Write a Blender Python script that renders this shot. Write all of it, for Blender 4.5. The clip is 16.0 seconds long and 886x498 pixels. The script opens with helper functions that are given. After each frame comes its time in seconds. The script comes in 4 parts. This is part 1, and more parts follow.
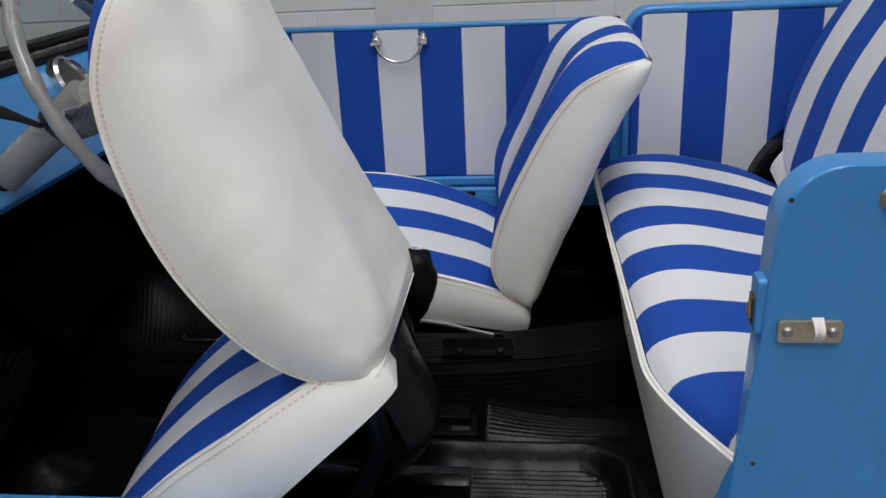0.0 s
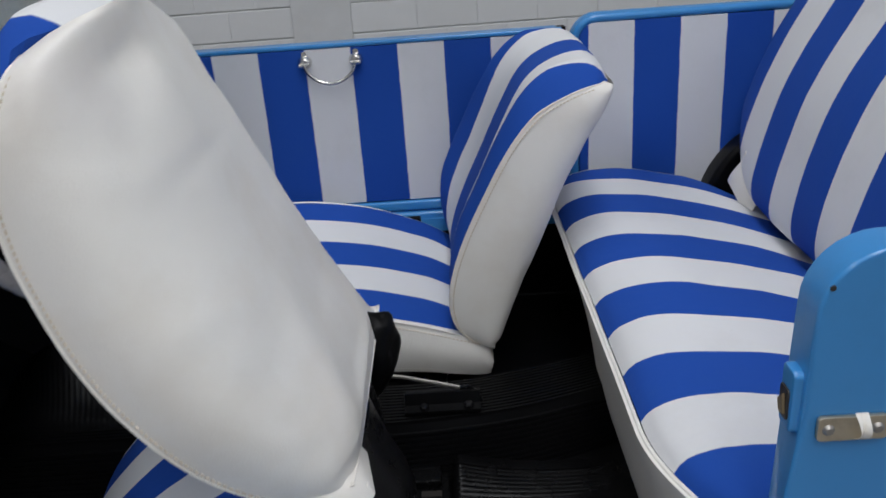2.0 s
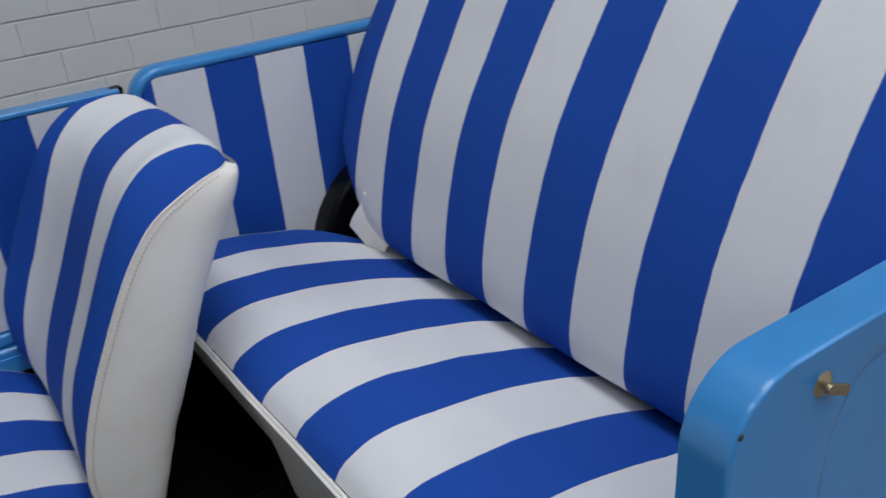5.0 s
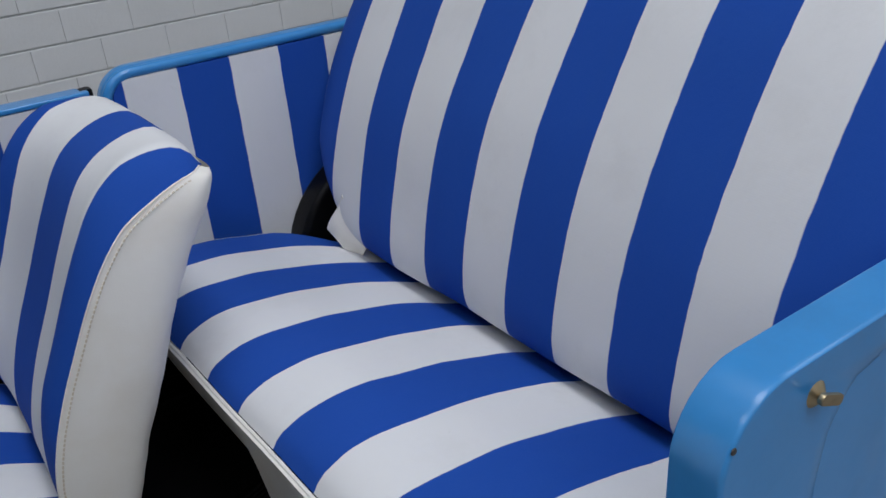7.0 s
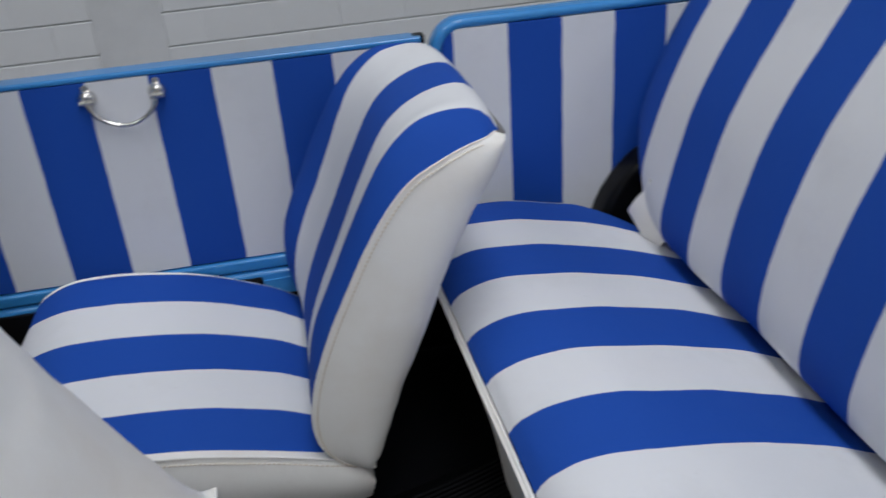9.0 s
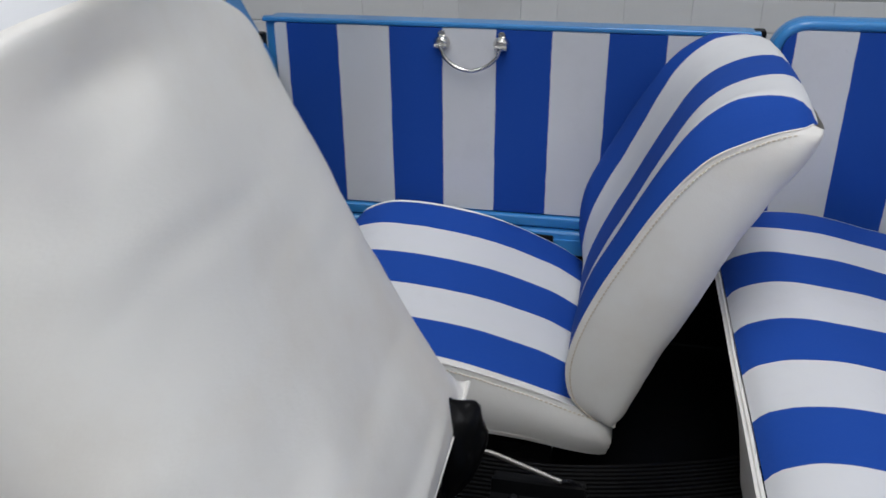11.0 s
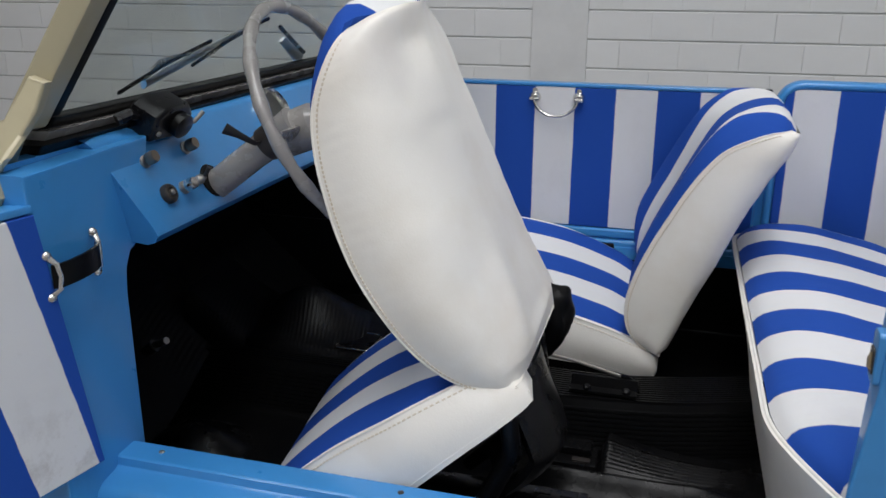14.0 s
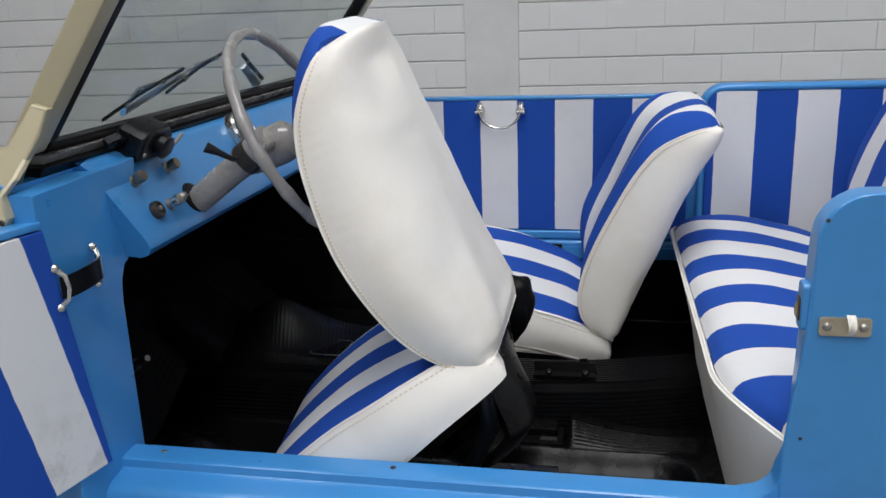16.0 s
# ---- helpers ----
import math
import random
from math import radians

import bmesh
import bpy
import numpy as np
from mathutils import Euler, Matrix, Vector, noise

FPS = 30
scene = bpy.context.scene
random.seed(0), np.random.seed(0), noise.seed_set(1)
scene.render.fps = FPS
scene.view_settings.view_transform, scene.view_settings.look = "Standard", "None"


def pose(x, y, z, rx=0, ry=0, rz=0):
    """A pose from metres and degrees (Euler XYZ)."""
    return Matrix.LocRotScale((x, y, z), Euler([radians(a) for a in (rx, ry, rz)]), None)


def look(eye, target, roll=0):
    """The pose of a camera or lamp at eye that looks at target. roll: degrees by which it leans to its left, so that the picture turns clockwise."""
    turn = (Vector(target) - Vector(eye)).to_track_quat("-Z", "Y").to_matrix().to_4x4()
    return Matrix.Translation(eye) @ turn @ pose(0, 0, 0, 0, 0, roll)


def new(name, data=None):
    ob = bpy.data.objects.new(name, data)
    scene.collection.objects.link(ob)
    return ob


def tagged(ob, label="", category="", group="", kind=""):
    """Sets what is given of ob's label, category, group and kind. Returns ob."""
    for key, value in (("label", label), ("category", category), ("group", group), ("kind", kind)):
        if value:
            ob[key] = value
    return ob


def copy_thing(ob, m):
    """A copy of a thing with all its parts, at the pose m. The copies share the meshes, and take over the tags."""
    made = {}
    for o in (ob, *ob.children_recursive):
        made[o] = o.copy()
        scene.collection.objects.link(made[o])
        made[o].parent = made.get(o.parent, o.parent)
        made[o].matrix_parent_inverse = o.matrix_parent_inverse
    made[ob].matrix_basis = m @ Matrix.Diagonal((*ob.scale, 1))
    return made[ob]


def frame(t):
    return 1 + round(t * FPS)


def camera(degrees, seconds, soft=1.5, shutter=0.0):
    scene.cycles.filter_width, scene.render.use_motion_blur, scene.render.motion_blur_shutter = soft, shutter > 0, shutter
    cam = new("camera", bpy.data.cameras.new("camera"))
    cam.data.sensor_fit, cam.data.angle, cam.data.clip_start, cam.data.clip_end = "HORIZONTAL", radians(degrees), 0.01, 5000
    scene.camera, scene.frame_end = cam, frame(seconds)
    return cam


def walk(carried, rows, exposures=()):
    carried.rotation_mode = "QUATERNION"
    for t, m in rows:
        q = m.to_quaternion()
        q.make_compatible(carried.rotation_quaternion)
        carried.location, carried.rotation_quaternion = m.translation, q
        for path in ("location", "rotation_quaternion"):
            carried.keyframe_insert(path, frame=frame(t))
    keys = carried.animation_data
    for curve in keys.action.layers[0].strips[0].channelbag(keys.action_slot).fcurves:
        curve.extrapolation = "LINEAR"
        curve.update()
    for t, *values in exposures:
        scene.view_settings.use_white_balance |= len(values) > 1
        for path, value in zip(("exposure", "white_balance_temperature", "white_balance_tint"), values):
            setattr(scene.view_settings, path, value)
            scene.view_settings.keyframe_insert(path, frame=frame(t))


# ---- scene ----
cam = camera(54.9, 16.0, shutter=0.5)

PATH = [
    (0, (1.1586, -0.5339, 1.1821), (0.9369, 1.3110, 0.4423), -2.87),
    (0.5, (1.1538, -0.5186, 1.1856), (0.9374, 1.3239, 0.4383), -3.03),
    (1, (1.1396, -0.4926, 1.1946), (0.9546, 1.3493, 0.4374), -3.11),
    (1.5, (1.1222, -0.4515, 1.2093), (0.9898, 1.3893, 0.4386), -3.48),
    (2, (1.1013, -0.3897, 1.2329), (1.0575, 1.4474, 0.4434), -4.20),
    (2.5, (1.0902, -0.3216, 1.2569), (1.1575, 1.5058, 0.4469), -5.68),
    (3, (1.0609, -0.2416, 1.2719), (1.3265, 1.5595, 0.4442), -6.04),
    (3.5, (1.0290, -0.1800, 1.2873), (1.5139, 1.5647, 0.4382), -5.96),
    (4, (1.0004, -0.1265, 1.2917), (1.7152, 1.5283, 0.4254), -5.35),
    (4.5, (1.0105, -0.0987, 1.2818), (1.8648, 1.4858, 0.4101), -5.35),
    (5, (1.0207, -0.0790, 1.2752), (1.9808, 1.4416, 0.3999), -5.35),
    (5.2, (1.0241, -0.0737, 1.2730), (2.0125, 1.4275, 0.3960), -5.35),
    (7.3, (1.0313, -0.0604, 1.2719), (2.0321, 1.4300, 0.3904), -5.10),
    (7.5, (1.0261, -0.0620, 1.2748), (2.0028, 1.4450, 0.3945), -4.85),
    (8, (1.0253, -0.0571, 1.2887), (1.8753, 1.5180, 0.3962), -4.56),
    (8.5, (1.0653, -0.0330, 1.2956), (1.6694, 1.6350, 0.3722), -4.67),
    (9, (1.1081, -0.0129, 1.2710), (1.4083, 1.7390, 0.3540), -4.41),
    (9.5, (1.1190, -0.0019, 1.2505), (1.1845, 1.7780, 0.3407), -3.43),
    (10, (1.1304, -0.0059, 1.2479), (0.9716, 1.7628, 0.3277), -2.70),
    (10.2, (1.1321, -0.0126, 1.2464), (0.8984, 1.7472, 0.3254), -2.40),
    (12.3, (1.0880, -0.3814, 1.2221), (0.6263, 1.4255, 0.4995), 0.44),
    (12.5, (1.0999, -0.4272, 1.2171), (0.6120, 1.3822, 0.5184), 0.32),
    (13, (1.1378, -0.5312, 1.2033), (0.5837, 1.2780, 0.5555), 0.19),
    (13.5, (1.1498, -0.6018, 1.1976), (0.5907, 1.2131, 0.5701), 0.31),
    (14, (1.1518, -0.6637, 1.1940), (0.6347, 1.1680, 0.5795), 0.24),
    (14.5, (1.1438, -0.7148, 1.1892), (0.6881, 1.1379, 0.5893), -0.20),
    (15, (1.1372, -0.7544, 1.1861), (0.7292, 1.1143, 0.6020), -0.87),
    (15.5, (1.1373, -0.7768, 1.1845), (0.7472, 1.1002, 0.6148), -1.54),
    (16, (1.1382, -0.7884, 1.1847), (0.7532, 1.0939, 0.6289), -2.14),
]
EXPOSURES = [(0, -0.02, 6140, 10), (1.5, -0.07, 6080, 10), (2.5, -0.22, 5960, 10), (3.7, -0.30, 5910, 10), (5, -0.21, 5850, 10), (7.5, -0.19, 5850, 10), (9.5, -0.15, 5920, 10), (11, -0.12, 6020, 10), (12.5, -0.16, 6120, 10), (13.5, 0.05, 6150, 10), (14.5, 0.20, 6230, 10), (16, 0.30, 6210, 10)]
walk(cam, [(t, look(eye, target, roll)) for t, eye, target, roll in PATH], EXPOSURES)

# ---- light ----
world = bpy.data.worlds.new("world")
scene.world = world
world.use_nodes = True
wn = world.node_tree.nodes
sky = wn.new("ShaderNodeTexSky")
sky.sky_type = "NISHITA"
sky.sun_disc = False
sky.sun_elevation = radians(50)
sky.sun_rotation = radians(150)
world.node_tree.links.new(sky.outputs[0], wn["Background"].inputs[0])
wn["Background"].inputs[1].default_value = 0.10

SKYLIGHTS = [(-1.2, -0.4), (0.9, 1.9), (4.2, 5.2)]  # x ranges of the roof openings
SKY_Y = (-4.2, 1.4)
ROOF = 4.2


def opening_light(name, m, sx, sy, watts, colour):
    d = bpy.data.lights.new(name, "AREA")
    d.shape, d.size, d.size_y, d.energy, d.color = "RECTANGLE", sx, sy, watts, colour
    ob = new(name, d)
    ob.matrix_world = m
    return ob


for (x0, x1), watts in zip(SKYLIGHTS, (62, 113, 46)):
    opening_light("skylight_lamp", pose((x0 + x1) / 2, (SKY_Y[0] + SKY_Y[1]) / 2, ROOF + 0.02), x1 - x0, SKY_Y[1] - SKY_Y[0], watts, (1.0, 0.965, 0.92))
# added lamp in an unseen opening: weak cool light from the car's rear side
opening_light("added_side_lamp", pose(6.98, -1.6, 1.75, 0, 90, 0), 2.3, 3.6, 5, (0.80, 0.90, 1.0))


# ---- materials ----
class Nodes:
    """A principled material and short ways to wire it."""

    def __init__(self, name, rough=0.5, metal=0.0, colour=(0.5, 0.5, 0.5)):
        self.m = bpy.data.materials.new(name)
        self.m.use_nodes = True
        self.t = self.m.node_tree
        self.b = self.t.nodes["Principled BSDF"]
        self.b.inputs["Roughness"].default_value = rough
        self.b.inputs["Metallic"].default_value = metal
        self.b.inputs["Base Color"].default_value = (*colour, 1)
        self.tc = self.t.nodes.new("ShaderNodeTexCoord")

    def node(self, kind, **inputs):
        n = self.t.nodes.new(kind)
        for k, v in inputs.items():
            self.put(n.inputs[k.replace("_", " ")], v)
        return n

    def put(self, socket, v):
        if isinstance(v, bpy.types.NodeSocket):
            self.t.links.new(v, socket)
        else:
            socket.default_value = v

    def math(self, op, a, b=0.0, c=0.0):
        n = self.t.nodes.new("ShaderNodeMath")
        n.operation = op
        for i, v in enumerate((a, b, c)):
            self.put(n.inputs[i], v)
        return n.outputs[0]

    def mix(self, f, a, b):
        n = self.t.nodes.new("ShaderNodeMix")
        n.data_type = "RGBA"
        self.put(n.inputs[0], f)
        for i, v in ((6, a), (7, b)):
            self.put(n.inputs[i], v if isinstance(v, bpy.types.NodeSocket) else (*v, 1))
        return n.outputs[2]

    def noise(self, scale, detail=4.0, rough=0.55, vector=None):
        n = self.node("ShaderNodeTexNoise", Scale=scale, Detail=detail, Roughness=rough)
        self.put(n.inputs["Vector"], vector or self.tc.outputs["Object"])
        return n.outputs["Fac"]

    def ramp(self, f, lo, hi):
        n = self.node("ShaderNodeMapRange", Value=f)
        n.inputs["From Min"].default_value, n.inputs["From Max"].default_value = lo, hi
        return n.outputs[0]

    def bump(self, height, strength, distance=0.001):
        n = self.node("ShaderNodeBump", Strength=strength, Distance=distance, Height=height)
        old = self.b.inputs["Normal"].links
        if old:
            self.put(n.inputs["Normal"], old[0].from_socket)
        self.put(self.b.inputs["Normal"], n.outputs[0])

    def colour(self, socket):
        self.put(self.b.inputs["Base Color"], socket)

    def rough(self, socket):
        self.put(self.b.inputs["Roughness"], socket)


def paint(name, base, dirt, rough=0.3, coat=0.4, wear=0.5):
    k = Nodes(name, rough)
    k.colour(k.mix(k.math("MULTIPLY", k.ramp(k.noise(9, 6, 0.65), 0.5, 0.8), wear), base, dirt))
    k.rough(k.math("MULTIPLY_ADD", k.noise(25, 5), 0.25, rough - 0.1))
    k.b.inputs["Coat Weight"].default_value = coat
    k.b.inputs["Coat Roughness"].default_value = 0.05
    k.bump(k.noise(140, 2), 0.06)
    k.bump(k.noise(7, 2), 0.25, 0.002)
    return k.m


CLOTH_BLUE, CLOTH_WHITE = (0.007, 0.064, 0.37), (0.735, 0.735, 0.738)


def striped(name, axis, offset, pitch, shear=0.0, foot=0.0):
    """Blue and white awning cloth: blue from offset on for one pitch. shear leans the stripes by z."""
    k = Nodes(name, 0.85)
    sep = k.node("ShaderNodeSeparateXYZ", Vector=k.tc.outputs["Object"])
    c = sep.outputs[axis]
    if shear:
        c = k.math("MULTIPLY_ADD", sep.outputs[2], shear, c)
    c = k.math("ADD", c, k.math("MULTIPLY_ADD", k.noise(30, 2), 0.003, -0.0015))
    u = k.math("FRACT", k.math("MULTIPLY", k.math("SUBTRACT", c, offset), 0.5 / pitch))
    edge = k.math("MINIMUM", k.ramp(u, 0.496, 0.504), k.math("SUBTRACT", 1.0, k.ramp(u, 0.996, 1.0)))
    soil = k.math("MULTIPLY", k.ramp(k.noise(6, 6, 0.7), 0.52, 0.85), 0.30)
    spots = k.math("MULTIPLY", k.ramp(k.noise(45, 3, 0.6), 0.70, 0.80), 0.25)
    white = k.mix(k.math("MAXIMUM", soil, spots), CLOTH_WHITE, (0.50, 0.48, 0.46))
    blue = k.mix(soil, CLOTH_BLUE, (0.016, 0.092, 0.37))
    thread = k.math("MULTIPLY", k.noise(900, 2), 0.05)
    base = k.mix(edge, blue, white)
    if foot:  # scuffed and soiled by shoes
        low = k.math("MULTIPLY", k.ramp(k.math("MULTIPLY_ADD", sep.outputs[2], -1.0, 1.0), 1.0 - foot, 1.12 - foot), k.ramp(k.noise(22, 5, 0.7), 0.48, 0.70))
        base = k.mix(k.math("MULTIPLY", k.math("MULTIPLY", low, edge), 0.45), base, (0.24, 0.20, 0.16))
    k.colour(k.mix(thread, base, (0.30, 0.33, 0.45)))
    k.b.inputs["Specular IOR Level"].default_value = 0.25
    for prof, ax in (("X", 0), ("Y", 1)):
        w = k.node("ShaderNodeTexWave", Vector=k.tc.outputs["Object"], Scale=260.0, Distortion=0.6)
        w.bands_direction = prof
        k.bump(w.outputs["Fac"], 0.04, 0.0004)
    k.bump(k.noise(16, 4), 0.35, 0.004)
    return k.m


def vinyl(name="ivory_vinyl", smudges=()):
    """Grained ivory vinyl. smudges: places with their radii where hands and the wheel have greyed it."""
    k = Nodes(name, 0.42)
    stain = k.math("MULTIPLY", k.ramp(k.noise(5, 6, 0.6), 0.46, 0.8), 0.7)
    base = k.mix(stain, (0.89, 0.862, 0.80), (0.76, 0.69, 0.58))
    for place, r in smudges:
        gap = k.node("ShaderNodeVectorMath", Vector=k.tc.outputs["Object"])
        gap.operation = "DISTANCE"
        gap.inputs[1].default_value = place
        near = k.math("SUBTRACT", 1.0, k.ramp(k.math("MULTIPLY_ADD", k.noise(30, 4), 0.6 * r, gap.outputs["Value"]), 0.3 * r, 1.3 * r))
        base = k.mix(k.math("MULTIPLY", near, 0.30), base, (0.46, 0.42, 0.43))
    k.colour(base)
    k.rough(k.math("MULTIPLY_ADD", k.noise(12, 4), 0.2, 0.34))
    v = k.node("ShaderNodeTexVoronoi", Vector=k.tc.outputs["Object"], Scale=420.0)
    k.bump(v.outputs["Distance"], 0.16, 0.0006)
    k.bump(k.noise(14, 3), 0.30, 0.004)
    return k.m


def rubber(name, base=(0.003, 0.003, 0.0035), rough=0.34, gloss=0.15):
    k = Nodes(name, rough)
    dust = k.math("MULTIPLY", k.ramp(k.noise(8, 6, 0.7), 0.5, 0.85), 0.35)
    k.colour(k.mix(dust, base, (0.013, 0.0125, 0.0115)))
    k.b.inputs["Specular IOR Level"].default_value = gloss
    k.rough(k.math("MULTIPLY_ADD", k.noise(18, 5, 0.6), 0.3, rough - 0.12))
    k.bump(k.noise(220, 3), 0.2)
    k.bump(k.noise(18, 3), 0.3, 0.003)
    return k.m


def metal(name, base, rough, rust=0.3):
    k = Nodes(name, rough, 1.0)
    k.colour(k.mix(k.math("MULTIPLY", k.ramp(k.noise(60, 5, 0.7), 0.5, 0.75), rust), base, (0.16, 0.09, 0.05)))
    k.rough(k.math("MULTIPLY_ADD", k.noise(90, 4), 0.3, rough - 0.08))
    k.bump(k.noise(150, 3), 0.15)
    return k.m


def masonry(name, base, dark):
    k = Nodes(name, 0.75)
    info = k.node("ShaderNodeObjectInfo")
    tone = k.math("MULTIPLY_ADD", info.outputs["Random"], 0.25, k.math("MULTIPLY", k.ramp(k.noise(3, 6, 0.65), 0.4, 0.8), 0.5))
    k.colour(k.mix(tone, base, dark))
    k.bump(k.noise(60, 6, 0.7), 0.5, 0.003)
    k.bump(k.noise(300, 3), 0.3, 0.001)
    return k.m


BLUE = paint("sky_blue_paint", (0.050, 0.255, 0.595), (0.042, 0.19, 0.43), 0.30)
BEIGE = paint("beige_paint", (0.43, 0.385, 0.255), (0.36, 0.31, 0.21), 0.35, 0.3)
GREY_PLASTIC = paint("grey_enamel", (0.33, 0.315, 0.30), (0.25, 0.23, 0.215), 0.24, 0.8)
BLACK_PAINT = rubber("black_enamel", (0.004, 0.004, 0.005), 0.26, 0.42)
RUBBER = rubber("black_rubber", (0.0038, 0.0038, 0.0042), 0.32, 0.135)
# raised base makes up for the little light reaching the front footwell
LIT_LINING = rubber("lit_black_lining", (0.0070, 0.0070, 0.0075), 0.36, 0.14)
MOULDED = rubber("moulded_rubber", (0.0036, 0.0036, 0.0040), 0.24, 0.17)
VINYL = vinyl()
CHROME = metal("worn_chrome", (0.72, 0.70, 0.66), 0.16)
STEEL = metal("dull_steel", (0.42, 0.40, 0.37), 0.38)
BRASS = metal("tarnished_brass", (0.45, 0.36, 0.22), 0.35)
PLATE = metal("zinc_plate", (0.62, 0.55, 0.42), 0.42, 0.25)
DARK_KNOB = rubber("dark_knob", (0.030, 0.026, 0.024), 0.35, 0.5)
BRONZE = metal("tarnished_knob", (0.30, 0.25, 0.20), 0.30, 0.35)
ALUMINIUM = metal("bright_aluminium", (0.92, 0.92, 0.91), 0.34, 0.04)
THREAD = Nodes("cream_thread", 0.8, 0, (0.70, 0.62, 0.50)).m
BLOCK = masonry("white_painted_block", (0.84, 0.84, 0.83), (0.74, 0.74, 0.725))
JOINT = masonry("painted_joint", (0.66, 0.66, 0.65), (0.48, 0.48, 0.47))
PLASTER = masonry("white_plaster", (0.82, 0.82, 0.81), (0.60, 0.60, 0.59))
CONCRETE = masonry("grey_concrete", (0.30, 0.29, 0.28), (0.20, 0.195, 0.19))
def thin_glass():
    """A thin pane: clear, with a faint sheen and a film of dust."""
    k = Nodes("clear_glass", 0.02)
    out = k.t.nodes["Material Output"]
    clear = k.node("ShaderNodeBsdfTransparent", Color=(0.80, 0.83, 0.82, 1))
    gloss = k.node("ShaderNodeBsdfGlossy", Roughness=0.02)
    dust = k.node("ShaderNodeBsdfDiffuse", Color=(0.6, 0.62, 0.62, 1))
    mix = k.t.nodes.new("ShaderNodeMixShader")
    mix.inputs[0].default_value = 0.06
    film = k.t.nodes.new("ShaderNodeMixShader")
    k.put(film.inputs[0], k.math("MULTIPLY", k.ramp(k.noise(5, 5, 0.6), 0.35, 0.8), 0.10))
    k.t.links.new(clear.outputs[0], mix.inputs[1])
    k.t.links.new(gloss.outputs[0], mix.inputs[2])
    k.t.links.new(mix.outputs[0], film.inputs[1])
    k.t.links.new(dust.outputs[0], film.inputs[2])
    k.t.links.new(film.outputs[0], out.inputs[0])
    return k.m


GLASS = thin_glass()
CLOTH_BENCH = striped("bench_cloth", 1, 0.7995, 0.0928)
CLOTH_BENCH_SEAT = striped("bench_seat_cloth", 1, 0.793, 0.0943)
CLOTH_SEAT = striped("seat_cloth", 1, -0.2025, 0.0816)
CLOTH_TIPPED = striped("tipped_seat_cloth", 1, -0.185, 0.078)
CLOTH_BACK = striped("seat_back_cloth", 1, -0.275, 0.104)
CLOTH_TIPPED_BACK = striped("tipped_back_cloth", 1, -0.222, 0.085)
CLOTH_DOOR = striped("door_cloth", 0, 0.909, 0.0915)
CLOTH_SIDE = striped("side_cloth", 0, 1.465, 0.090)
CLOTH_OPEN = striped("open_door_cloth", 0, -0.215 - 0.022, 0.085, -0.22, 0.76)


# ---- mesh helpers ----
def part(name, bm, material, parent=None, label="", smooth=True):
    """Links a bmesh as one mesh object under a thing or a part."""
    me = bpy.data.meshes.new(name)
    if smooth:
        for f in bm.faces:
            f.smooth = True
    bm.to_mesh(me)
    bm.free()
    me.materials.append(material)
    if smooth:
        me.set_sharp_from_angle(angle=radians(38))
    ob = new(name, me)
    if smooth and len(me.polygons) < 1500:  # flat fields stay flat up to their rounded edges
        w = ob.modifiers.new("flat_fields", "WEIGHTED_NORMAL")
        w.keep_sharp = True
    if parent:
        ob.parent = parent
    if label:
        ob["label"] = label
    return ob


def box(x0, x1, y0, y1, z0, z1, r=0.0, seg=2):
    bm = bmesh.new()
    bmesh.ops.create_cube(bm, size=1, matrix=Matrix.LocRotScale(((x0 + x1) / 2, (y0 + y1) / 2, (z0 + z1) / 2), None, (x1 - x0, y1 - y0, z1 - z0)))
    if r:
        bmesh.ops.bevel(bm, geom=bm.edges[:], offset=r, segments=seg, affect="EDGES", profile=0.5)
    return bm


def grid(fn, nu, nv, close_u=False, close_v=False):
    """A sheet from fn(u, v), with u and v from 0 to 1."""
    bm = bmesh.new()
    cu, cv = nu + (not close_u), nv + (not close_v)
    vs = [[bm.verts.new(fn(i / nu, j / nv)) for j in range(cv)] for i in range(cu)]
    for i in range(nu):
        for j in range(nv):
            q = [vs[i][j], vs[(i + 1) % cu][j], vs[(i + 1) % cu][(j + 1) % cv], vs[i][(j + 1) % cv]]
            bm.faces.new(q)
    bmesh.ops.remove_doubles(bm, verts=bm.verts[:], dist=1e-5)
    return bm


def thicken(bm, d):
    """Gives a sheet a thickness d against its normals."""
    bmesh.ops.recalc_face_normals(bm, faces=bm.faces[:])
    bmesh.ops.solidify(bm, geom=bm.faces[:], thickness=d)
    return bm


def prism(outline, axis, a, b, r=0.0, seg=2):
    """A flat outline of two coordinates, pushed along axis from a to b, with its rims rounded."""
    bm = bmesh.new()

    def at(p, w):
        q = list(p)
        q.insert("xyz".index(axis), w)
        return q

    lo = [bm.verts.new(at(p, a)) for p in outline]
    hi = [bm.verts.new(at(p, b)) for p in outline]
    n = len(outline)
    bm.faces.new(lo)
    bm.faces.new(hi[::-1])
    for i in range(n):
        bm.faces.new((lo[i], hi[i], hi[(i + 1) % n], lo[(i + 1) % n]))
    bmesh.ops.recalc_face_normals(bm, faces=bm.faces[:])
    if r:
        rim = [e for e in bm.edges if all(v in lo for v in e.verts) or all(v in hi for v in e.verts)]
        bmesh.ops.bevel(bm, geom=rim, offset=r, segments=seg, affect="EDGES", profile=0.5)
    return bm


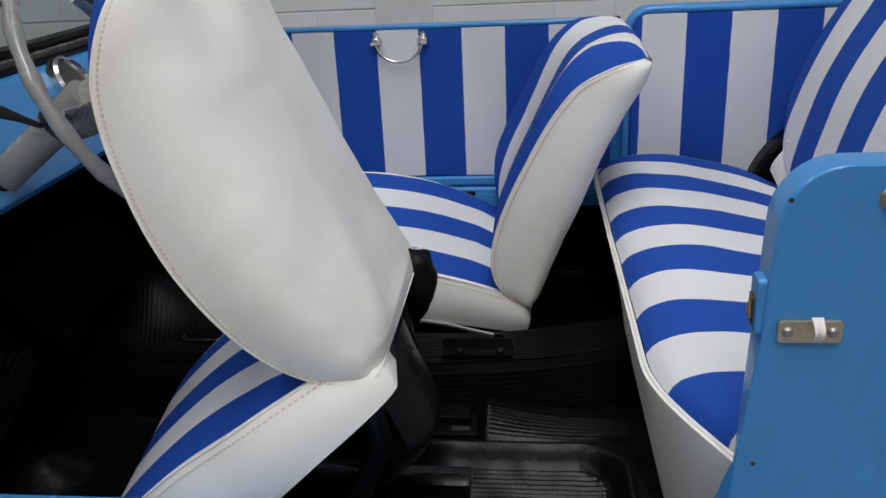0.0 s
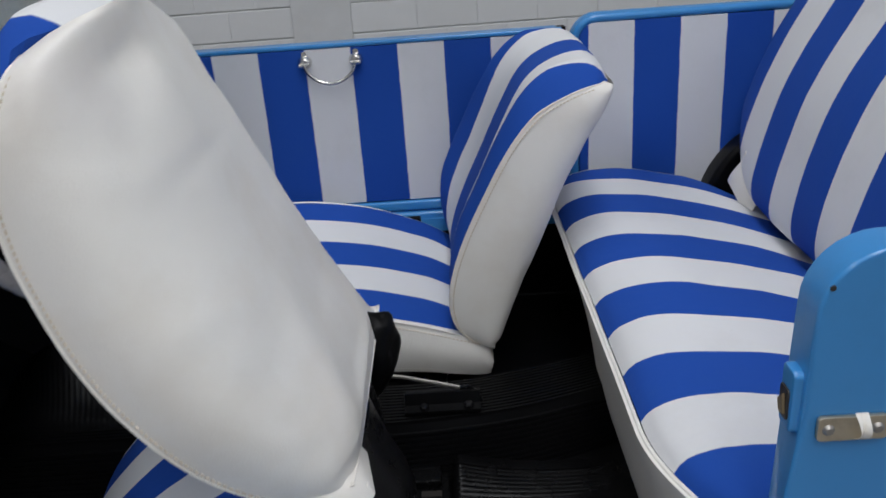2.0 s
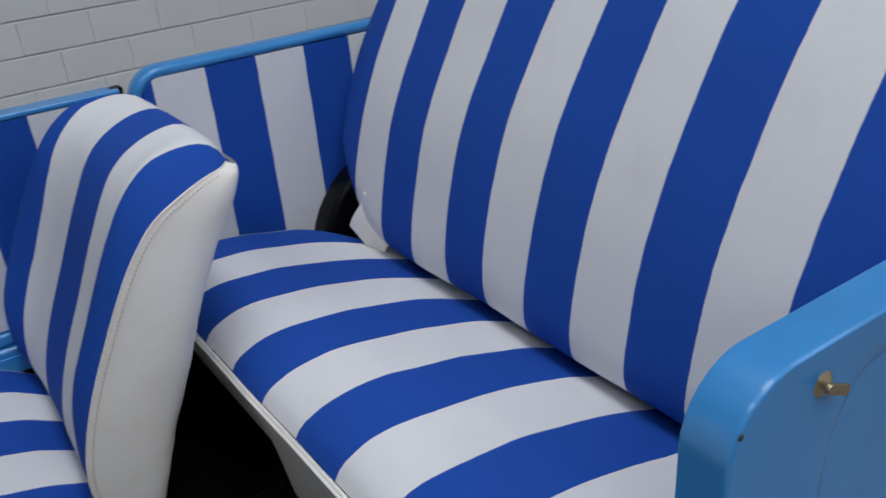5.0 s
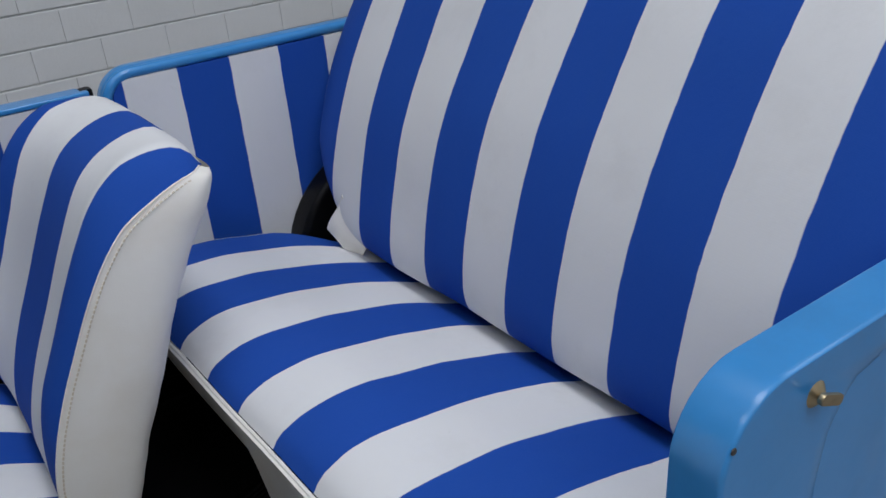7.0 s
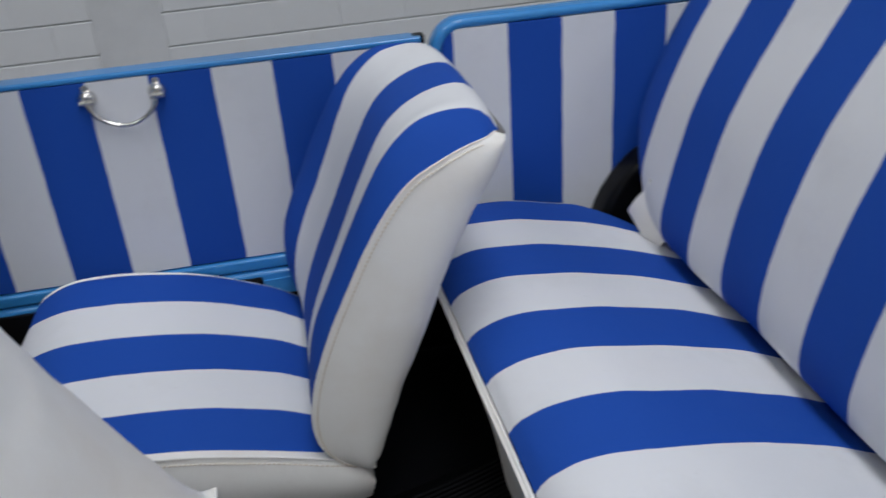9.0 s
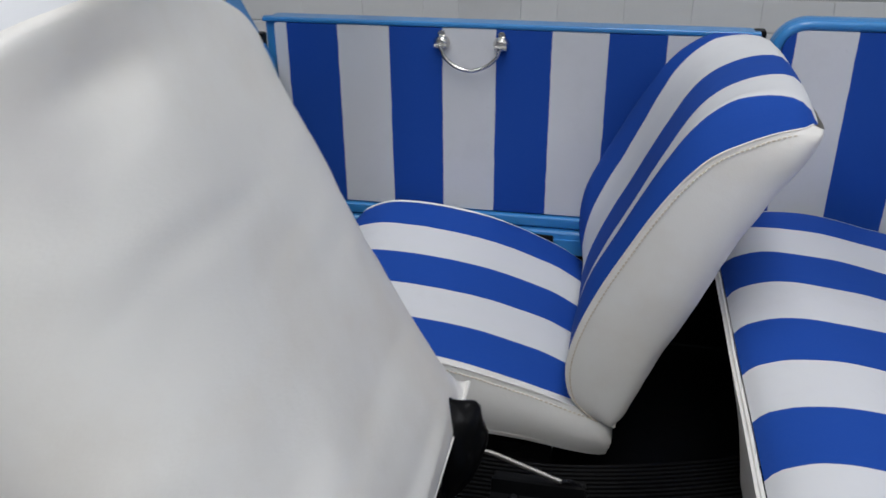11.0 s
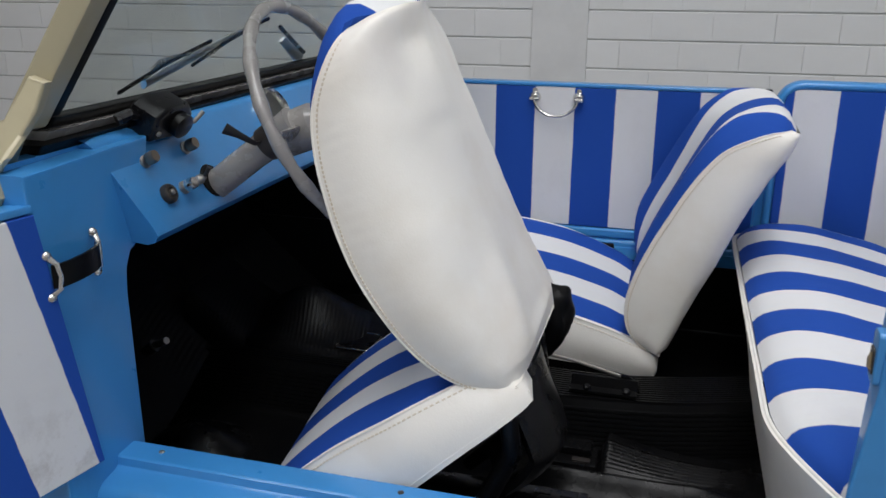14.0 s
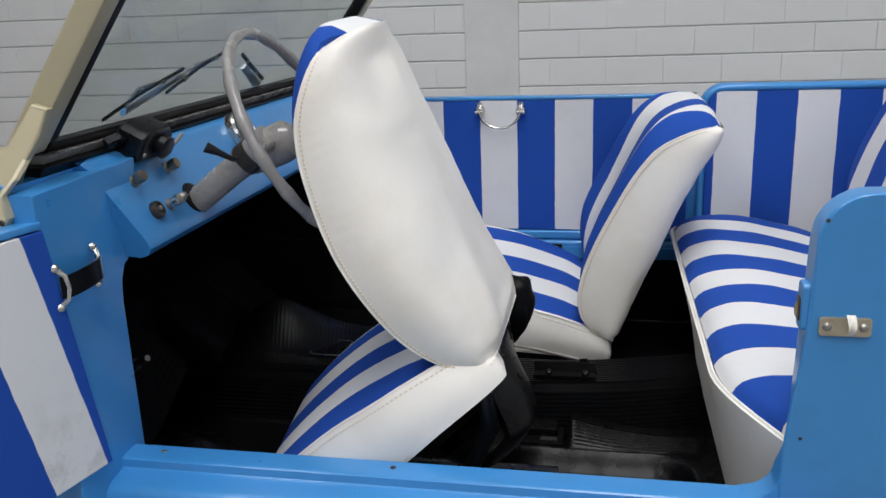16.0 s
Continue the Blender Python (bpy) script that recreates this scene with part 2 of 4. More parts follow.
def rounded(x0, x1, z0, z1, r, n=8):
    """A rectangle's outline; r: one radius, or four from the corner (x0, z0) round."""
    rs = r if isinstance(r, (tuple, list)) else (r,) * 4
    out = []
    for (cx, cz, sx, sz), q, a0 in zip(((x0, z0, 1, 1), (x1, z0, -1, 1), (x1, z1, -1, -1), (x0, z1, 1, -1)), rs, (180, 270, 0, 90)):
        for i in range(n + 1 if q else 1):
            a = radians(a0 + 90 * i / n)
            out.append((cx + sx * q + q * math.cos(a), cz + sz * q + q * math.sin(a)) if q else (cx, cz))
    return out


def tube(points, r, n=10, closed=False, squash=1.0):
    """A round bar along points; r is a number, or one for each point."""
    pts = [Vector(p) for p in points]
    m = len(pts)
    bm = bmesh.new()
    rings, side = [], None
    for i, p in enumerate(pts):
        a = pts[(i - 1) % m] if closed or i else p
        b = pts[(i + 1) % m] if closed or i < m - 1 else p
        d = (b - a).normalized()
        if side is None:
            side = d.orthogonal().normalized()
        side = (side - d * side.dot(d)).normalized()
        up = d.cross(side)
        q = r[i] if isinstance(r, (list, tuple)) else r
        rings.append([bm.verts.new(p + q * (math.cos(2 * math.pi * k / n) * side + squash * math.sin(2 * math.pi * k / n) * up)) for k in range(n)])
    for i in range(m if closed else m - 1):
        u, v = rings[i], rings[(i + 1) % m]
        for k in range(n):
            bm.faces.new((u[k], u[(k + 1) % n], v[(k + 1) % n], v[k]))
    if not closed:
        bm.faces.new(rings[0][::-1])
        bm.faces.new(rings[-1])
    bmesh.ops.recalc_face_normals(bm, faces=bm.faces[:])
    return bm


def lathe(profile, n=24, m=None):
    """Turns a profile of (radius, height) about z, then places it by m."""
    bm = grid(lambda u, v: (Vector((profile[round(v * (len(profile) - 1))][0] * math.cos(2 * math.pi * u), profile[round(v * (len(profile) - 1))][0] * math.sin(2 * math.pi * u), profile[round(v * (len(profile) - 1))][1]))), n, len(profile) - 1, close_u=True)
    bmesh.ops.recalc_face_normals(bm, faces=bm.faces[:])
    if m:
        bm.transform(m)
    return bm


def curve_at(table, u):
    """Smooth value at u of a table of (u, value, ...)."""
    for i in range(len(table) - 1):
        a, b = table[i], table[i + 1]
        if u <= b[0] or i == len(table) - 2:
            f = min(1, max(0, (u - a[0]) / (b[0] - a[0])))
            p, q = table[max(0, i - 1)], table[min(len(table) - 1, i + 2)]
            out = []
            for c in range(1, len(a)):
                ma = (b[c] - p[c]) / max(1e-6, b[0] - p[0]) * (b[0] - a[0])
                mb = (q[c] - a[c]) / max(1e-6, q[0] - a[0]) * (b[0] - a[0])
                out.append((2 * f**3 - 3 * f**2 + 1) * a[c] + (f**3 - 2 * f**2 + f) * ma + (-2 * f**3 + 3 * f**2) * b[c] + (f**3 - f**2) * mb)
            return out


def joined(bms):
    out = bmesh.new()
    for b in bms:
        me = bpy.data.meshes.new("tmp")
        b.to_mesh(me)
        b.free()
        out.from_mesh(me)
        bpy.data.meshes.remove(me)
    return out


def thing(name, label, category, group="", kind=""):
    return tagged(new(name), label, category, group, kind)


def facing(p, direction, spin=0.0):
    """A pose at p with its z along direction."""
    return Matrix.Translation(p) @ Vector(direction).to_track_quat("Z", "Y").to_matrix().to_4x4() @ pose(0, 0, 0, 0, 0, spin)


# ---- the hall ----
def setting(name, bm, material, label, category):
    return tagged(part(name, bm, material, smooth=False), label, category, kind="structure")


setting("floor", box(-8, 10, -6.2, 4.4, -0.12, 0.0), CONCRETE, "grey concrete hall floor under the car", "floor")
WALL = Matrix.Translation((0.66, 3.67, 0)) @ pose(0, 0, 0, 0, 0, 2.0)  # x along the wall, y into it
wall_north = part("wall_north", box(-7.6, 8.6, 0.010, 0.26, 0.0, ROOF), JOINT, smooth=False)
wall_north.matrix_world = WALL
tagged(wall_north, "white painted concrete block wall behind the car", "wall", kind="structure")
pilaster = part("pilaster", box(-0.275, 0.0, -0.012, 0.02, 0.0, ROOF, 0.003), PLASTER, smooth=False)
pilaster.matrix_world = WALL
tagged(pilaster, "smooth white painted pilaster in the block wall", "pilaster", kind="structure")
setting("wall_south", box(-7.2, 7.2, -6.2, -6.0, 0, ROOF), PLASTER, "plain white plastered hall wall", "wall")
setting("wall_west", box(-7.2, -7.0, -6.0, 3.9, 0, ROOF), PLASTER, "plain white plastered hall wall", "wall")
# unseen east wall; its opening is added to let the side lamp in
setting("wall_east", joined([box(7.0, 7.2, -6.0, -3.4, 0, ROOF), box(7.0, 7.2, 0.2, 4.2, 0, ROOF), box(7.0, 7.2, -3.4, 0.2, 2.9, ROOF), box(7.0, 7.2, -3.4, 0.2, 0, 0.6)]), PLASTER, "plain white hall wall, unseen, with an opening added for side light", "wall")
roof, last = [], -7.2
for x0, x1 in SKYLIGHTS:
    roof += [box(last, x0, -6.2, 4.4, ROOF, ROOF + 0.2), box(x0, x1, -6.2, SKY_Y[0], ROOF, ROOF + 0.2), box(x0, x1, SKY_Y[1], 4.4, ROOF, ROOF + 0.2)]
    last = x1
setting("ceiling", joined(roof + [box(last, 7.2, -6.2, 4.4, ROOF, ROOF + 0.2)]), PLASTER, "white ceiling with long roof-light openings", "ceiling")


# ---- the car's body ----
car = thing("car", "small open utility car with glossy sky-blue painted bodywork", "car")

SILL = [(0.205, 0.40), (0.205, 0.600), (0.200, 0.604), (0.168, 0.603), (0.164, 0.600), (0.162, 0.590), (0.158, 0.587), (0.130, 0.583), (0.120, 0.576), (0.114, 0.560), (0.110, 0.36), (0.14, 0.34)]
part("sill", prism([(y, z - 0.011) for y, z in SILL], "x", 0.44, 1.40), BLUE, car)
for k, x in enumerate((0.528, 0.86)):
    part("sill_screw", lathe([(0.0, 0.0010), (0.0028, 0.0010), (0.0042, 0.0), (0.0042, -0.002)], 12, facing((x, 0.186, 0.593), (0, 0, 1))), STEEL if k == 0 else DARK_KNOB, car)

# rear quarter: a pressed panel with a rolled edge round the door opening
QX0, QZ1, QR = 1.360, 0.973, 0.056


def quarter_depth(x, z):
    """How far the pressed field of the quarter panel is sunk."""
    cx, cz, hx, hz, r = 1.93, 0.808, 0.472, 0.130, 0.05
    x2 = x - (0.02 * (z - 0.745) / 0.15)
    qx, qz = abs(x2 - cx) - hx + r, abs(z - cz) - hz + r
    sd = math.hypot(max(qx, 0), max(qz, 0)) + min(max(qx, qz), 0) - r
    f = min(1, max(0, -sd / 0.026 + 0.5))
    return 0.010 * f * f * (3 - 2 * f)


def lean(bm):
    for v in bm.verts:
        v.co.x -= 0.018 * max(0, min(1, (0.84 - v.co.z) / 0.18)) * max(0, (1.52 - v.co.x) / 0.15)
    return bm


def quarter_skin(u, v):
    """Outer skin: rings from the rolled rim inwards, over the edge and the pressed field."""
    n = len(QRIM)
    i = u * n
    p, q = QRIM[int(i) % n], QRIM[(int(i) + 1) % n]
    f = i - int(i)
    x, z = p[0] + f * (q[0] - p[0]), p[1] + f * (q[1] - p[1])
    cx, cz = 2.05, 0.665
    if v < 0.16:  # rolled edge
        a = v / 0.16 * math.pi / 2
        k = 0.0035 * (1 - math.cos(a))
        y = 0.1700 - 0.0035 * math.sin(a)
        d = Vector((cx - x, cz - z)).normalized()
        return (x + d.x * k, y, z + d.y * k)
    g = ((v - 0.16) / 0.84) ** 1.4
    d = Vector((cx - x, cz - z)).normalized() * 0.0035
    x, z = x + d.x, z + d.y
    x, z = x + (cx - x) * g, z + (cz - z) * g
    return (x, 0.1665 + quarter_depth(x, z), z)


quarter = part("quarter_panel", lean(prism(rounded(QX0, 2.75, 0.36, QZ1, (0.0, 0.1, 0.05, QR)), "y", 0.1685, 0.206, 0.0025, 2)), BLUE, car)
QRIM = rounded(QX0, 2.75, 0.36, QZ1, (0.004, 0.1, 0.05, QR), 10)
QRIM = [(p[0] + (q[0] - p[0]) * j / 14, p[1] + (q[1] - p[1]) * j / 14) for p, q in zip(QRIM, QRIM[1:] + QRIM[:1]) for j in range(14 if math.dist(p, q) > 0.1 else 1)]
part("pressed_panel", lean(grid(quarter_skin, len(QRIM), 70, close_u=True)), BLUE, quarter)
part("opening_corner", lean(prism([(QX0 + 0.01, 0.58), (QX0 + 0.01, 0.66)] + [(QX0 - 0.036 + 0.036 * math.sin(radians(a)), 0.629 - 0.036 * math.cos(radians(a))) for a in range(90, -1, -15)] + [(QX0 - 0.036, 0.58)], "y", 0.1690, 0.2055, 0.003)), BLUE, car)

# striker box on the front edge of the quarter panel
striker = part("door_striker", prism(rounded(0.172, 0.196, 0.812, 0.868, 0.006, 4), "x", 1.350, 1.366, 0.003), BLUE, car)
part("striker_recess", prism(rounded(0.176, 0.193, 0.822, 0.850, 0.004, 4), "x", 1.3485, 1.3515, 0.001), DARK_KNOB, striker)
part("striker_bolt", prism([(0.178, 0.828), (0.187, 0.826), (0.191, 0.836), (0.182, 0.845)], "x", 1.346, 1.349, 0.001), BRASS, striker)

# door catch on the outer skin
catch = part("door_catch", prism(rounded(1.368, 1.423, 0.8115, 0.8335, 0.004, 4), "y", 0.1612, 0.1660, 0.0012), PLATE, car, "dull zinc catch plate with a pale hook")
part("catch_hook", grid(lambda u, v: (1.4000 + (v - 0.5) * 0.010 * (1 - 0.35 * u), 0.1605 - 0.012 * math.sin(math.pi * u) * (0.55 + 0.45 * abs(2 * v - 1)), 0.8375 - 0.024 * u), 12, 8), VINYL, catch, "pale worn hook")
for x in (1.3765, 1.4145):
    part("catch_screw", lathe([(0.0, 0.003), (0.003, 0.0026), (0.0045, 0.001), (0.005, 0.0)], 14, facing((x, 0.1612, 0.8225), (0, -1, 0))), STEEL, catch)
for x, z in ((1.3690, 0.943), (1.360, 0.680)):
    part("rivet_hole", lathe([(0.0, 0.0008), (0.0022, 0.0008), (0.0026, 0.0)], 10, facing((x, 0.1668, z), (0, -1, 0))), DARK_KNOB, quarter)
snap = part("wing_fastener", lathe([(0.0, 0.006), (0.003, 0.006), (0.005, 0.004), (0.009, 0.001), (0.010, 0.0)], 16, facing((1.448, 0.1670, 0.944), (0, -1, 0))), BRASS, car, "tarnished brass turn-button fastener")
part("wing", prism(rounded(-0.013, 0.013, -0.004, 0.004, 0.0038, 5), "y", -0.002, 0.002, 0.001), BRASS, snap).matrix_world = Matrix.Translation((1.450, 0.158, 0.944)) @ pose(0, 0, 0, 0, 25, 0)

# front pillar, scuttle and dash
APILLAR = [(0.072, 0.36), (0.225, 0.36), (0.225, 0.80), (0.229, 0.83), (0.240, 0.850), (0.270, 0.862), (0.30, 0.99), (0.072, 0.985)]
part("front_pillar", prism(APILLAR, "x", 0.435, 0.476, 0.004), BLUE, car)
part("cowl_side", prism([(-0.55, 0.34), (0.45, 0.34), (0.45, 0.975), (0.40, 0.980), (0.20, 0.905), (-0.55, 0.77)], "y", 0.080, 0.105, 0.006), BLUE, car)
part("cowl_side", prism([(-0.55, 0.34), (0.52, 0.34), (0.52, 0.60), (0.45, 0.93), (0.40, 0.980), (0.20, 0.905), (-0.55, 0.77)], "y", 1.305, 1.345, 0.006), BLUE, car)
part("scuttle", prism([(-0.55, 0.78), (0.20, 0.915), (0.36, 0.970), (0.425, 0.994), (0.440, 0.992), (0.440, 0.975), (0.36, 0.950), (0.20, 0.895), (-0.55, 0.76)], "y", 0.085, 1.345, 0.004), BLUE, car)
part("bulkhead", prism([(0.02, 0.36), (0.05, 0.36), (0.05, 0.86), (0.02, 0.855)], "y", 0.10, 1.31), LIT_LINING, car)

DASH = [(0.432, 1.002), (0.452, 0.996), (0.460, 0.990), (0.514, 0.885), (0.517, 0.872), (0.510, 0.862), (0.498, 0.858), (0.43, 0.866), (0.425, 0.985)]


def dash_sheet(u, v):
    """The dash, pushed across the car, with its near end slanted back to the pillar."""
    n = len(DASH) - 1
    p, q = DASH[min(n - 1, int(v * n))], DASH[min(n - 1, int(v * n)) + 1]
    f = v * n - min(n - 1, int(v * n))
    x, z = p[0] + f * (q[0] - p[0]), p[1] + f * (q[1] - p[1])
    y0 = 0.208 + (0.99 - z) * 0.28
    return (x, y0 + u * (1.30 - y0), z)


bm = grid(dash_sheet, 40, len(DASH) - 1)
bmesh.ops.contextual_create(bm, geom=[e for e in bm.edges if e.is_boundary and all(v.co.y < 0.32 for v in e.verts)])
bmesh.ops.recalc_face_normals(bm, faces=bm.faces[:])
dash = part("dashboard", bm, BLUE, car, "sky-blue painted steel dash with worn switches")
OUT = Vector((0.889, 0.0, 0.457)).normalized()


def dash_point(y, z):
    """A place on the sloping face of the dash."""
    return Vector((0.462 + (0.986 - z) * 0.515, y, z))


def dash_knob(y, z, r, material, kind):
    m = facing(dash_point(y, z), OUT)
    if kind == "knob":
        k = part("knob", lathe([(r * 0.55, 0), (r * 0.55, 0.006), (r, 0.008), (r * 1.05, 0.016), (r * 0.9, 0.021), (0, 0.022)], 18, m), material, dash)
        part("bezel", lathe([(r * 1.1, 0.0), (r * 1.1, 0.003), (r * 0.6, 0.005), (0, 0.005)], 18, m), STEEL, k)
    elif kind == "lock":
        k = part("ignition_lock", lathe([(r, 0), (r, 0.006), (r * 0.85, 0.009), (r * 0.6, 0.009), (r * 0.55, 0.007), (0, 0.007)], 22, m), material, dash)
        part("lock_barrel", lathe([(r * 0.3, 0.005), (r * 0.3, 0.011), (r * 0.2, 0.012), (0, 0.012)], 14, m), STEEL, k)
    else:
        k = part("toggle_switch", lathe([(r, 0), (r, 0.005), (r * 0.7, 0.007), (r * 0.5, 0.012), (0, 0.012)], 16, m), STEEL, dash)
        part("toggle", tube([m @ Vector((0, 0, 0.008)), m @ Vector((0.001, 0.004, 0.017)), m @ Vector((0.001, 0.009, 0.025))], [0.0022, 0.003, 0.0035], 8), DARK_KNOB, k)
    return k


dash_knob(0.286, 0.958, 0.0085, BRONZE, "knob")
dash_knob(0.382, 0.958, 0.0085, BRONZE, "knob")
dash_knob(0.296, 0.913, 0.0135, DARK_KNOB, "lock")
dash_knob(0.335, 0.913, 0.0085, CHROME, "knob")
dash_knob(0.376, 0.915, 0.0070, STEEL, "toggle")
dash_knob(0.475, 0.925, 0.0060, CHROME, "lock")
# black disc stands in for the shade in the hole round the column
hole = part("column_hole", lathe([(0.0, 0.001), (0.022, 0.001), (0.0235, 0.002), (0.025, 0.0)], 28, facing(dash_point(0.406, 0.908), OUT)), RUBBER, dash)

GAUGE = facing(dash_point(0.662, 0.968), OUT)
gauge = part("speedometer", lathe([(0.0, 0.002), (0.030, 0.002), (0.031, 0.012), (0.035, 0.017), (0.040, 0.013), (0.041, 0.0)], 36, GAUGE), CHROME, dash, "chrome rimmed round speedometer")
part("dial", lathe([(0.0, 0.0035), (0.0305, 0.0035), (0.0305, 0.002)], 36, GAUGE), DARK_KNOB, gauge)
part("gauge_glass", lathe([(0.0, 0.013), (0.031, 0.0125)], 36, GAUGE), GLASS, gauge)

# far side: sill, inner wall, rail round the rear panel
part("far_sill", prism([(1.286, 0.50), (1.35, 0.50), (1.35, 0.60), (1.32, 0.606), (1.292, 0.600), (1.286, 0.592)], "x", 0.50, 1.40, 0.003), BLUE, car)
part("far_inner_wall", box(1.02, 2.2, 1.284, 1.312, 0.487, 0.585, 0.002), BLUE, car)
# black below; its upper band stands in for shade on the blue wall
part("shade_lining", box(0.98, 2.2, 1.280, 1.31, 0.36, 0.556, 0.002), RUBBER, car)
part("kick_lining", box(0.05, 1.02, 1.281, 1.31, 0.36, 0.592, 0.004), LIT_LINING, car)
part("kick_lining", box(0.05, 0.50, 1.29, 1.312, 0.36, 0.93, 0.004), LIT_LINING, car)
part("kick_lining", box(0.05, 0.44, 0.098, 0.125, 0.36, 0.93, 0.004), LIT_LINING, car)
SIDE = rounded(1.338, 2.72, 0.36, 0.980, (0, 0.05, 0.05, 0.055), 10)
part("far_quarter", prism(SIDE, "y", 1.312, 1.336, 0.005), BLUE, car)
rail_path = [(1.347, 1.310, 0.50), (1.347, 1.310, 0.70), (1.347, 1.310, 0.915)] + [(1.347 + 0.046 * (1 - math.cos(radians(a))), 1.310, 0.924 + 0.046 * math.sin(radians(a))) for a in range(10, 91, 16)] + [(1.6, 1.310, 0.971), (2.0, 1.310, 0.974), (2.5, 1.310, 0.974)]
part("rail", tube(rail_path, 0.0085, 12), BLUE, car)
panel = part("side_panel", prism(rounded(1.357, 2.35, 0.52, 0.962, (0, 0, 0, 0.03), 6), "y", 1.3035, 1.313, 0.002), CLOTH_SIDE, car, "blue and white striped cloth side trim")
part("far_pillar", box(1.317, 1.350, 1.316, 1.334, 0.36, 0.936, 0.002), BLUE, car)
part("lock_rubber", box(1.314, 1.332, 1.312, 1.335, 0.938, 0.958, 0.003), RUBBER, car)

# plain lower body and wheels, which carry the car
part("rear_panel", box(2.70, 2.73, 0.20, 1.32, 0.36, 0.95, 0.004), BLUE, car)
part("floor_pan", box(0.03, 2.72, 0.20, 1.31, 0.345, 0.375), BLACK_PAINT, car)
part("nose", prism([(-0.62, 0.34), (-0.53, 0.34), (-0.53, 0.775), (-0.62, 0.74)], "y", 0.09, 1.34, 0.01), BLUE, car)
for x in (-0.15, 2.12):
    for y in (0.20, 1.25):
        tyre = part("wheel", lathe([(0.13, -0.06), (0.24, -0.065), (0.262, -0.045), (0.265, 0.0), (0.262, 0.045), (0.24, 0.065), (0.13, 0.06)], 36, facing((x, y, 0.265), (0, 1, 0))), RUBBER, car, "black tyre on a steel wheel")
        part("rim", lathe([(0.0, -0.03), (0.10, -0.03), (0.132, -0.058), (0.132, 0.058), (0.10, 0.03), (0.0, 0.03)], 28, facing((x, y, 0.265), (0, 1, 0))), BEIGE, tyre)

# wheel arch and hood bag behind the bench
arch = part("wheel_arch", prism([(1.795 - 0.20 * math.cos(math.pi * i / 24), 0.56 + 0.20 * math.sin(math.pi * i / 24)) for i in range(25)], "y", 1.243, 1.303, 0.012, 3), RUBBER, car, "black covered rear wheel arch")
part("hood_bag", tube([(1.99, 1.13, 1.0), (1.98, 1.22, 1.01), (1.975, 1.29, 1.02), (1.98, 1.335, 1.0)], [0.02, 0.032, 0.034, 0.02], 14), RUBBER, car, "black folded hood roll")

# ---- floor coverings ----
mat = thing("floor_mat", "black ribbed rubber mat moulded over the car floor", "mat")


def floor_profile():
    """Heights of the mat across the car: flat wells, ribbed tunnel sides and top."""
    pts = [(0.205, 0.47), (0.215, 0.40), (0.24, 0.392), (0.645, 0.395)]
    for y0, y1, z0, z1, count in ((0.653, 0.676, 0.403, 0.482, 10), (0.680, 0.782, 0.491, 0.493, 13), (0.788, 0.85, 0.486, 0.410, 7)):
        for i in range(count):
            f = i / count
            w = (y1 - y0) / count
            yy, zz = y0 + f * (y1 - y0), z0 + f * (z1 - z0)
            dz = (z1 - z0) / count
            tilt = 0.9 if z1 - z0 > 0.05 else 0
            pts += [(yy, zz), (yy - 0.004 * tilt + 0.10 * w, zz + 0.0050 * (1 - tilt) + 0.1 * dz), (yy - 0.004 * tilt + 0.62 * w, zz + 0.0050 * (1 - tilt) + 0.62 * dz), (yy + 0.72 * w, zz + 0.72 * dz)]
    return pts + [(0.90, 0.398), (1.278, 0.395), (1.2805, 0.40), (1.282, 0.47)]


FLOOR = floor_profile()


def tunnel(u, v):
    """The tunnel, bending away to the far side as it runs rearwards under the bench."""
    x = 0.28 + 1.30 * u
    y, z = FLOOR[round(v * (len(FLOOR) - 1))]
    bend = 0.62 * max(0, min(x, 1.45) - 0.98) ** 2 if 0.645 < y < 0.95 else 0
    return (x, y + bend, z + 0.0015 * noise.noise((9 * u, 9 * y, 0)))


part("tunnel_mat", grid(tunnel, 90, len(FLOOR) - 1), RUBBER, mat, smooth=False)
# toe boards and the ribbed front of the tunnel
bm = grid(lambda u, v: (0.06 + 0.24 * u, 0.11 + 1.18 * v, 0.62 - 0.225 * u ** 0.8 + 0.1 * math.exp(-((v - 0.52) / 0.13) ** 2) + 0.0003 * math.sin(2 * math.pi * u * 24) * math.exp(-((v - 0.52) / 0.10) ** 4)), 140, 60)
part("toe_board_mat", bm, LIT_LINING, mat)
# raised tunnel front under the dash, ribbed across, and a low hump in the driver's well
def smooth_step(a, b, x):
    f = min(1, max(0, (x - a) / (b - a)))
    return f * f * (3 - 2 * f)


def tunnel_front(u, v):
    x, y = 0.24 + 0.42 * u, 0.66 + 0.36 * v
    rise = smooth_step(0.66, 0.72, y) * (1 - smooth_step(0.90, 1.0, y))
    z = 0.396 + 0.108 * rise + 0.080 * math.exp(-(((x - 0.44) / 0.095) ** 2) - ((y - 0.84) / 0.085) ** 2) + 0.10 * max(0, 0.36 - x) * rise / 0.12
    return (x, y, z + 0.0007 * math.sin(2 * math.pi * (x + 0.25 * (y - 0.8)) / 0.0085) * rise)


part("tunnel_front_mat", grid(tunnel_front, 200, 50), RUBBER, mat)


def well_hump(u, v):
    a, r = 2 * math.pi * u, v
    fold = 0.003 * noise.noise((3 * math.cos(a), 3 * math.sin(a), 4 * r))
    return (0.37 + 0.12 * r * math.cos(a), 0.50 + 0.11 * r * math.sin(a), 0.391 + 0.050 * (1 - smooth_step(0.0, 1.0, r)) + fold * (1 - r))


part("well_hump", grid(well_hump, 36, 14, close_u=True), MOULDED, mat)


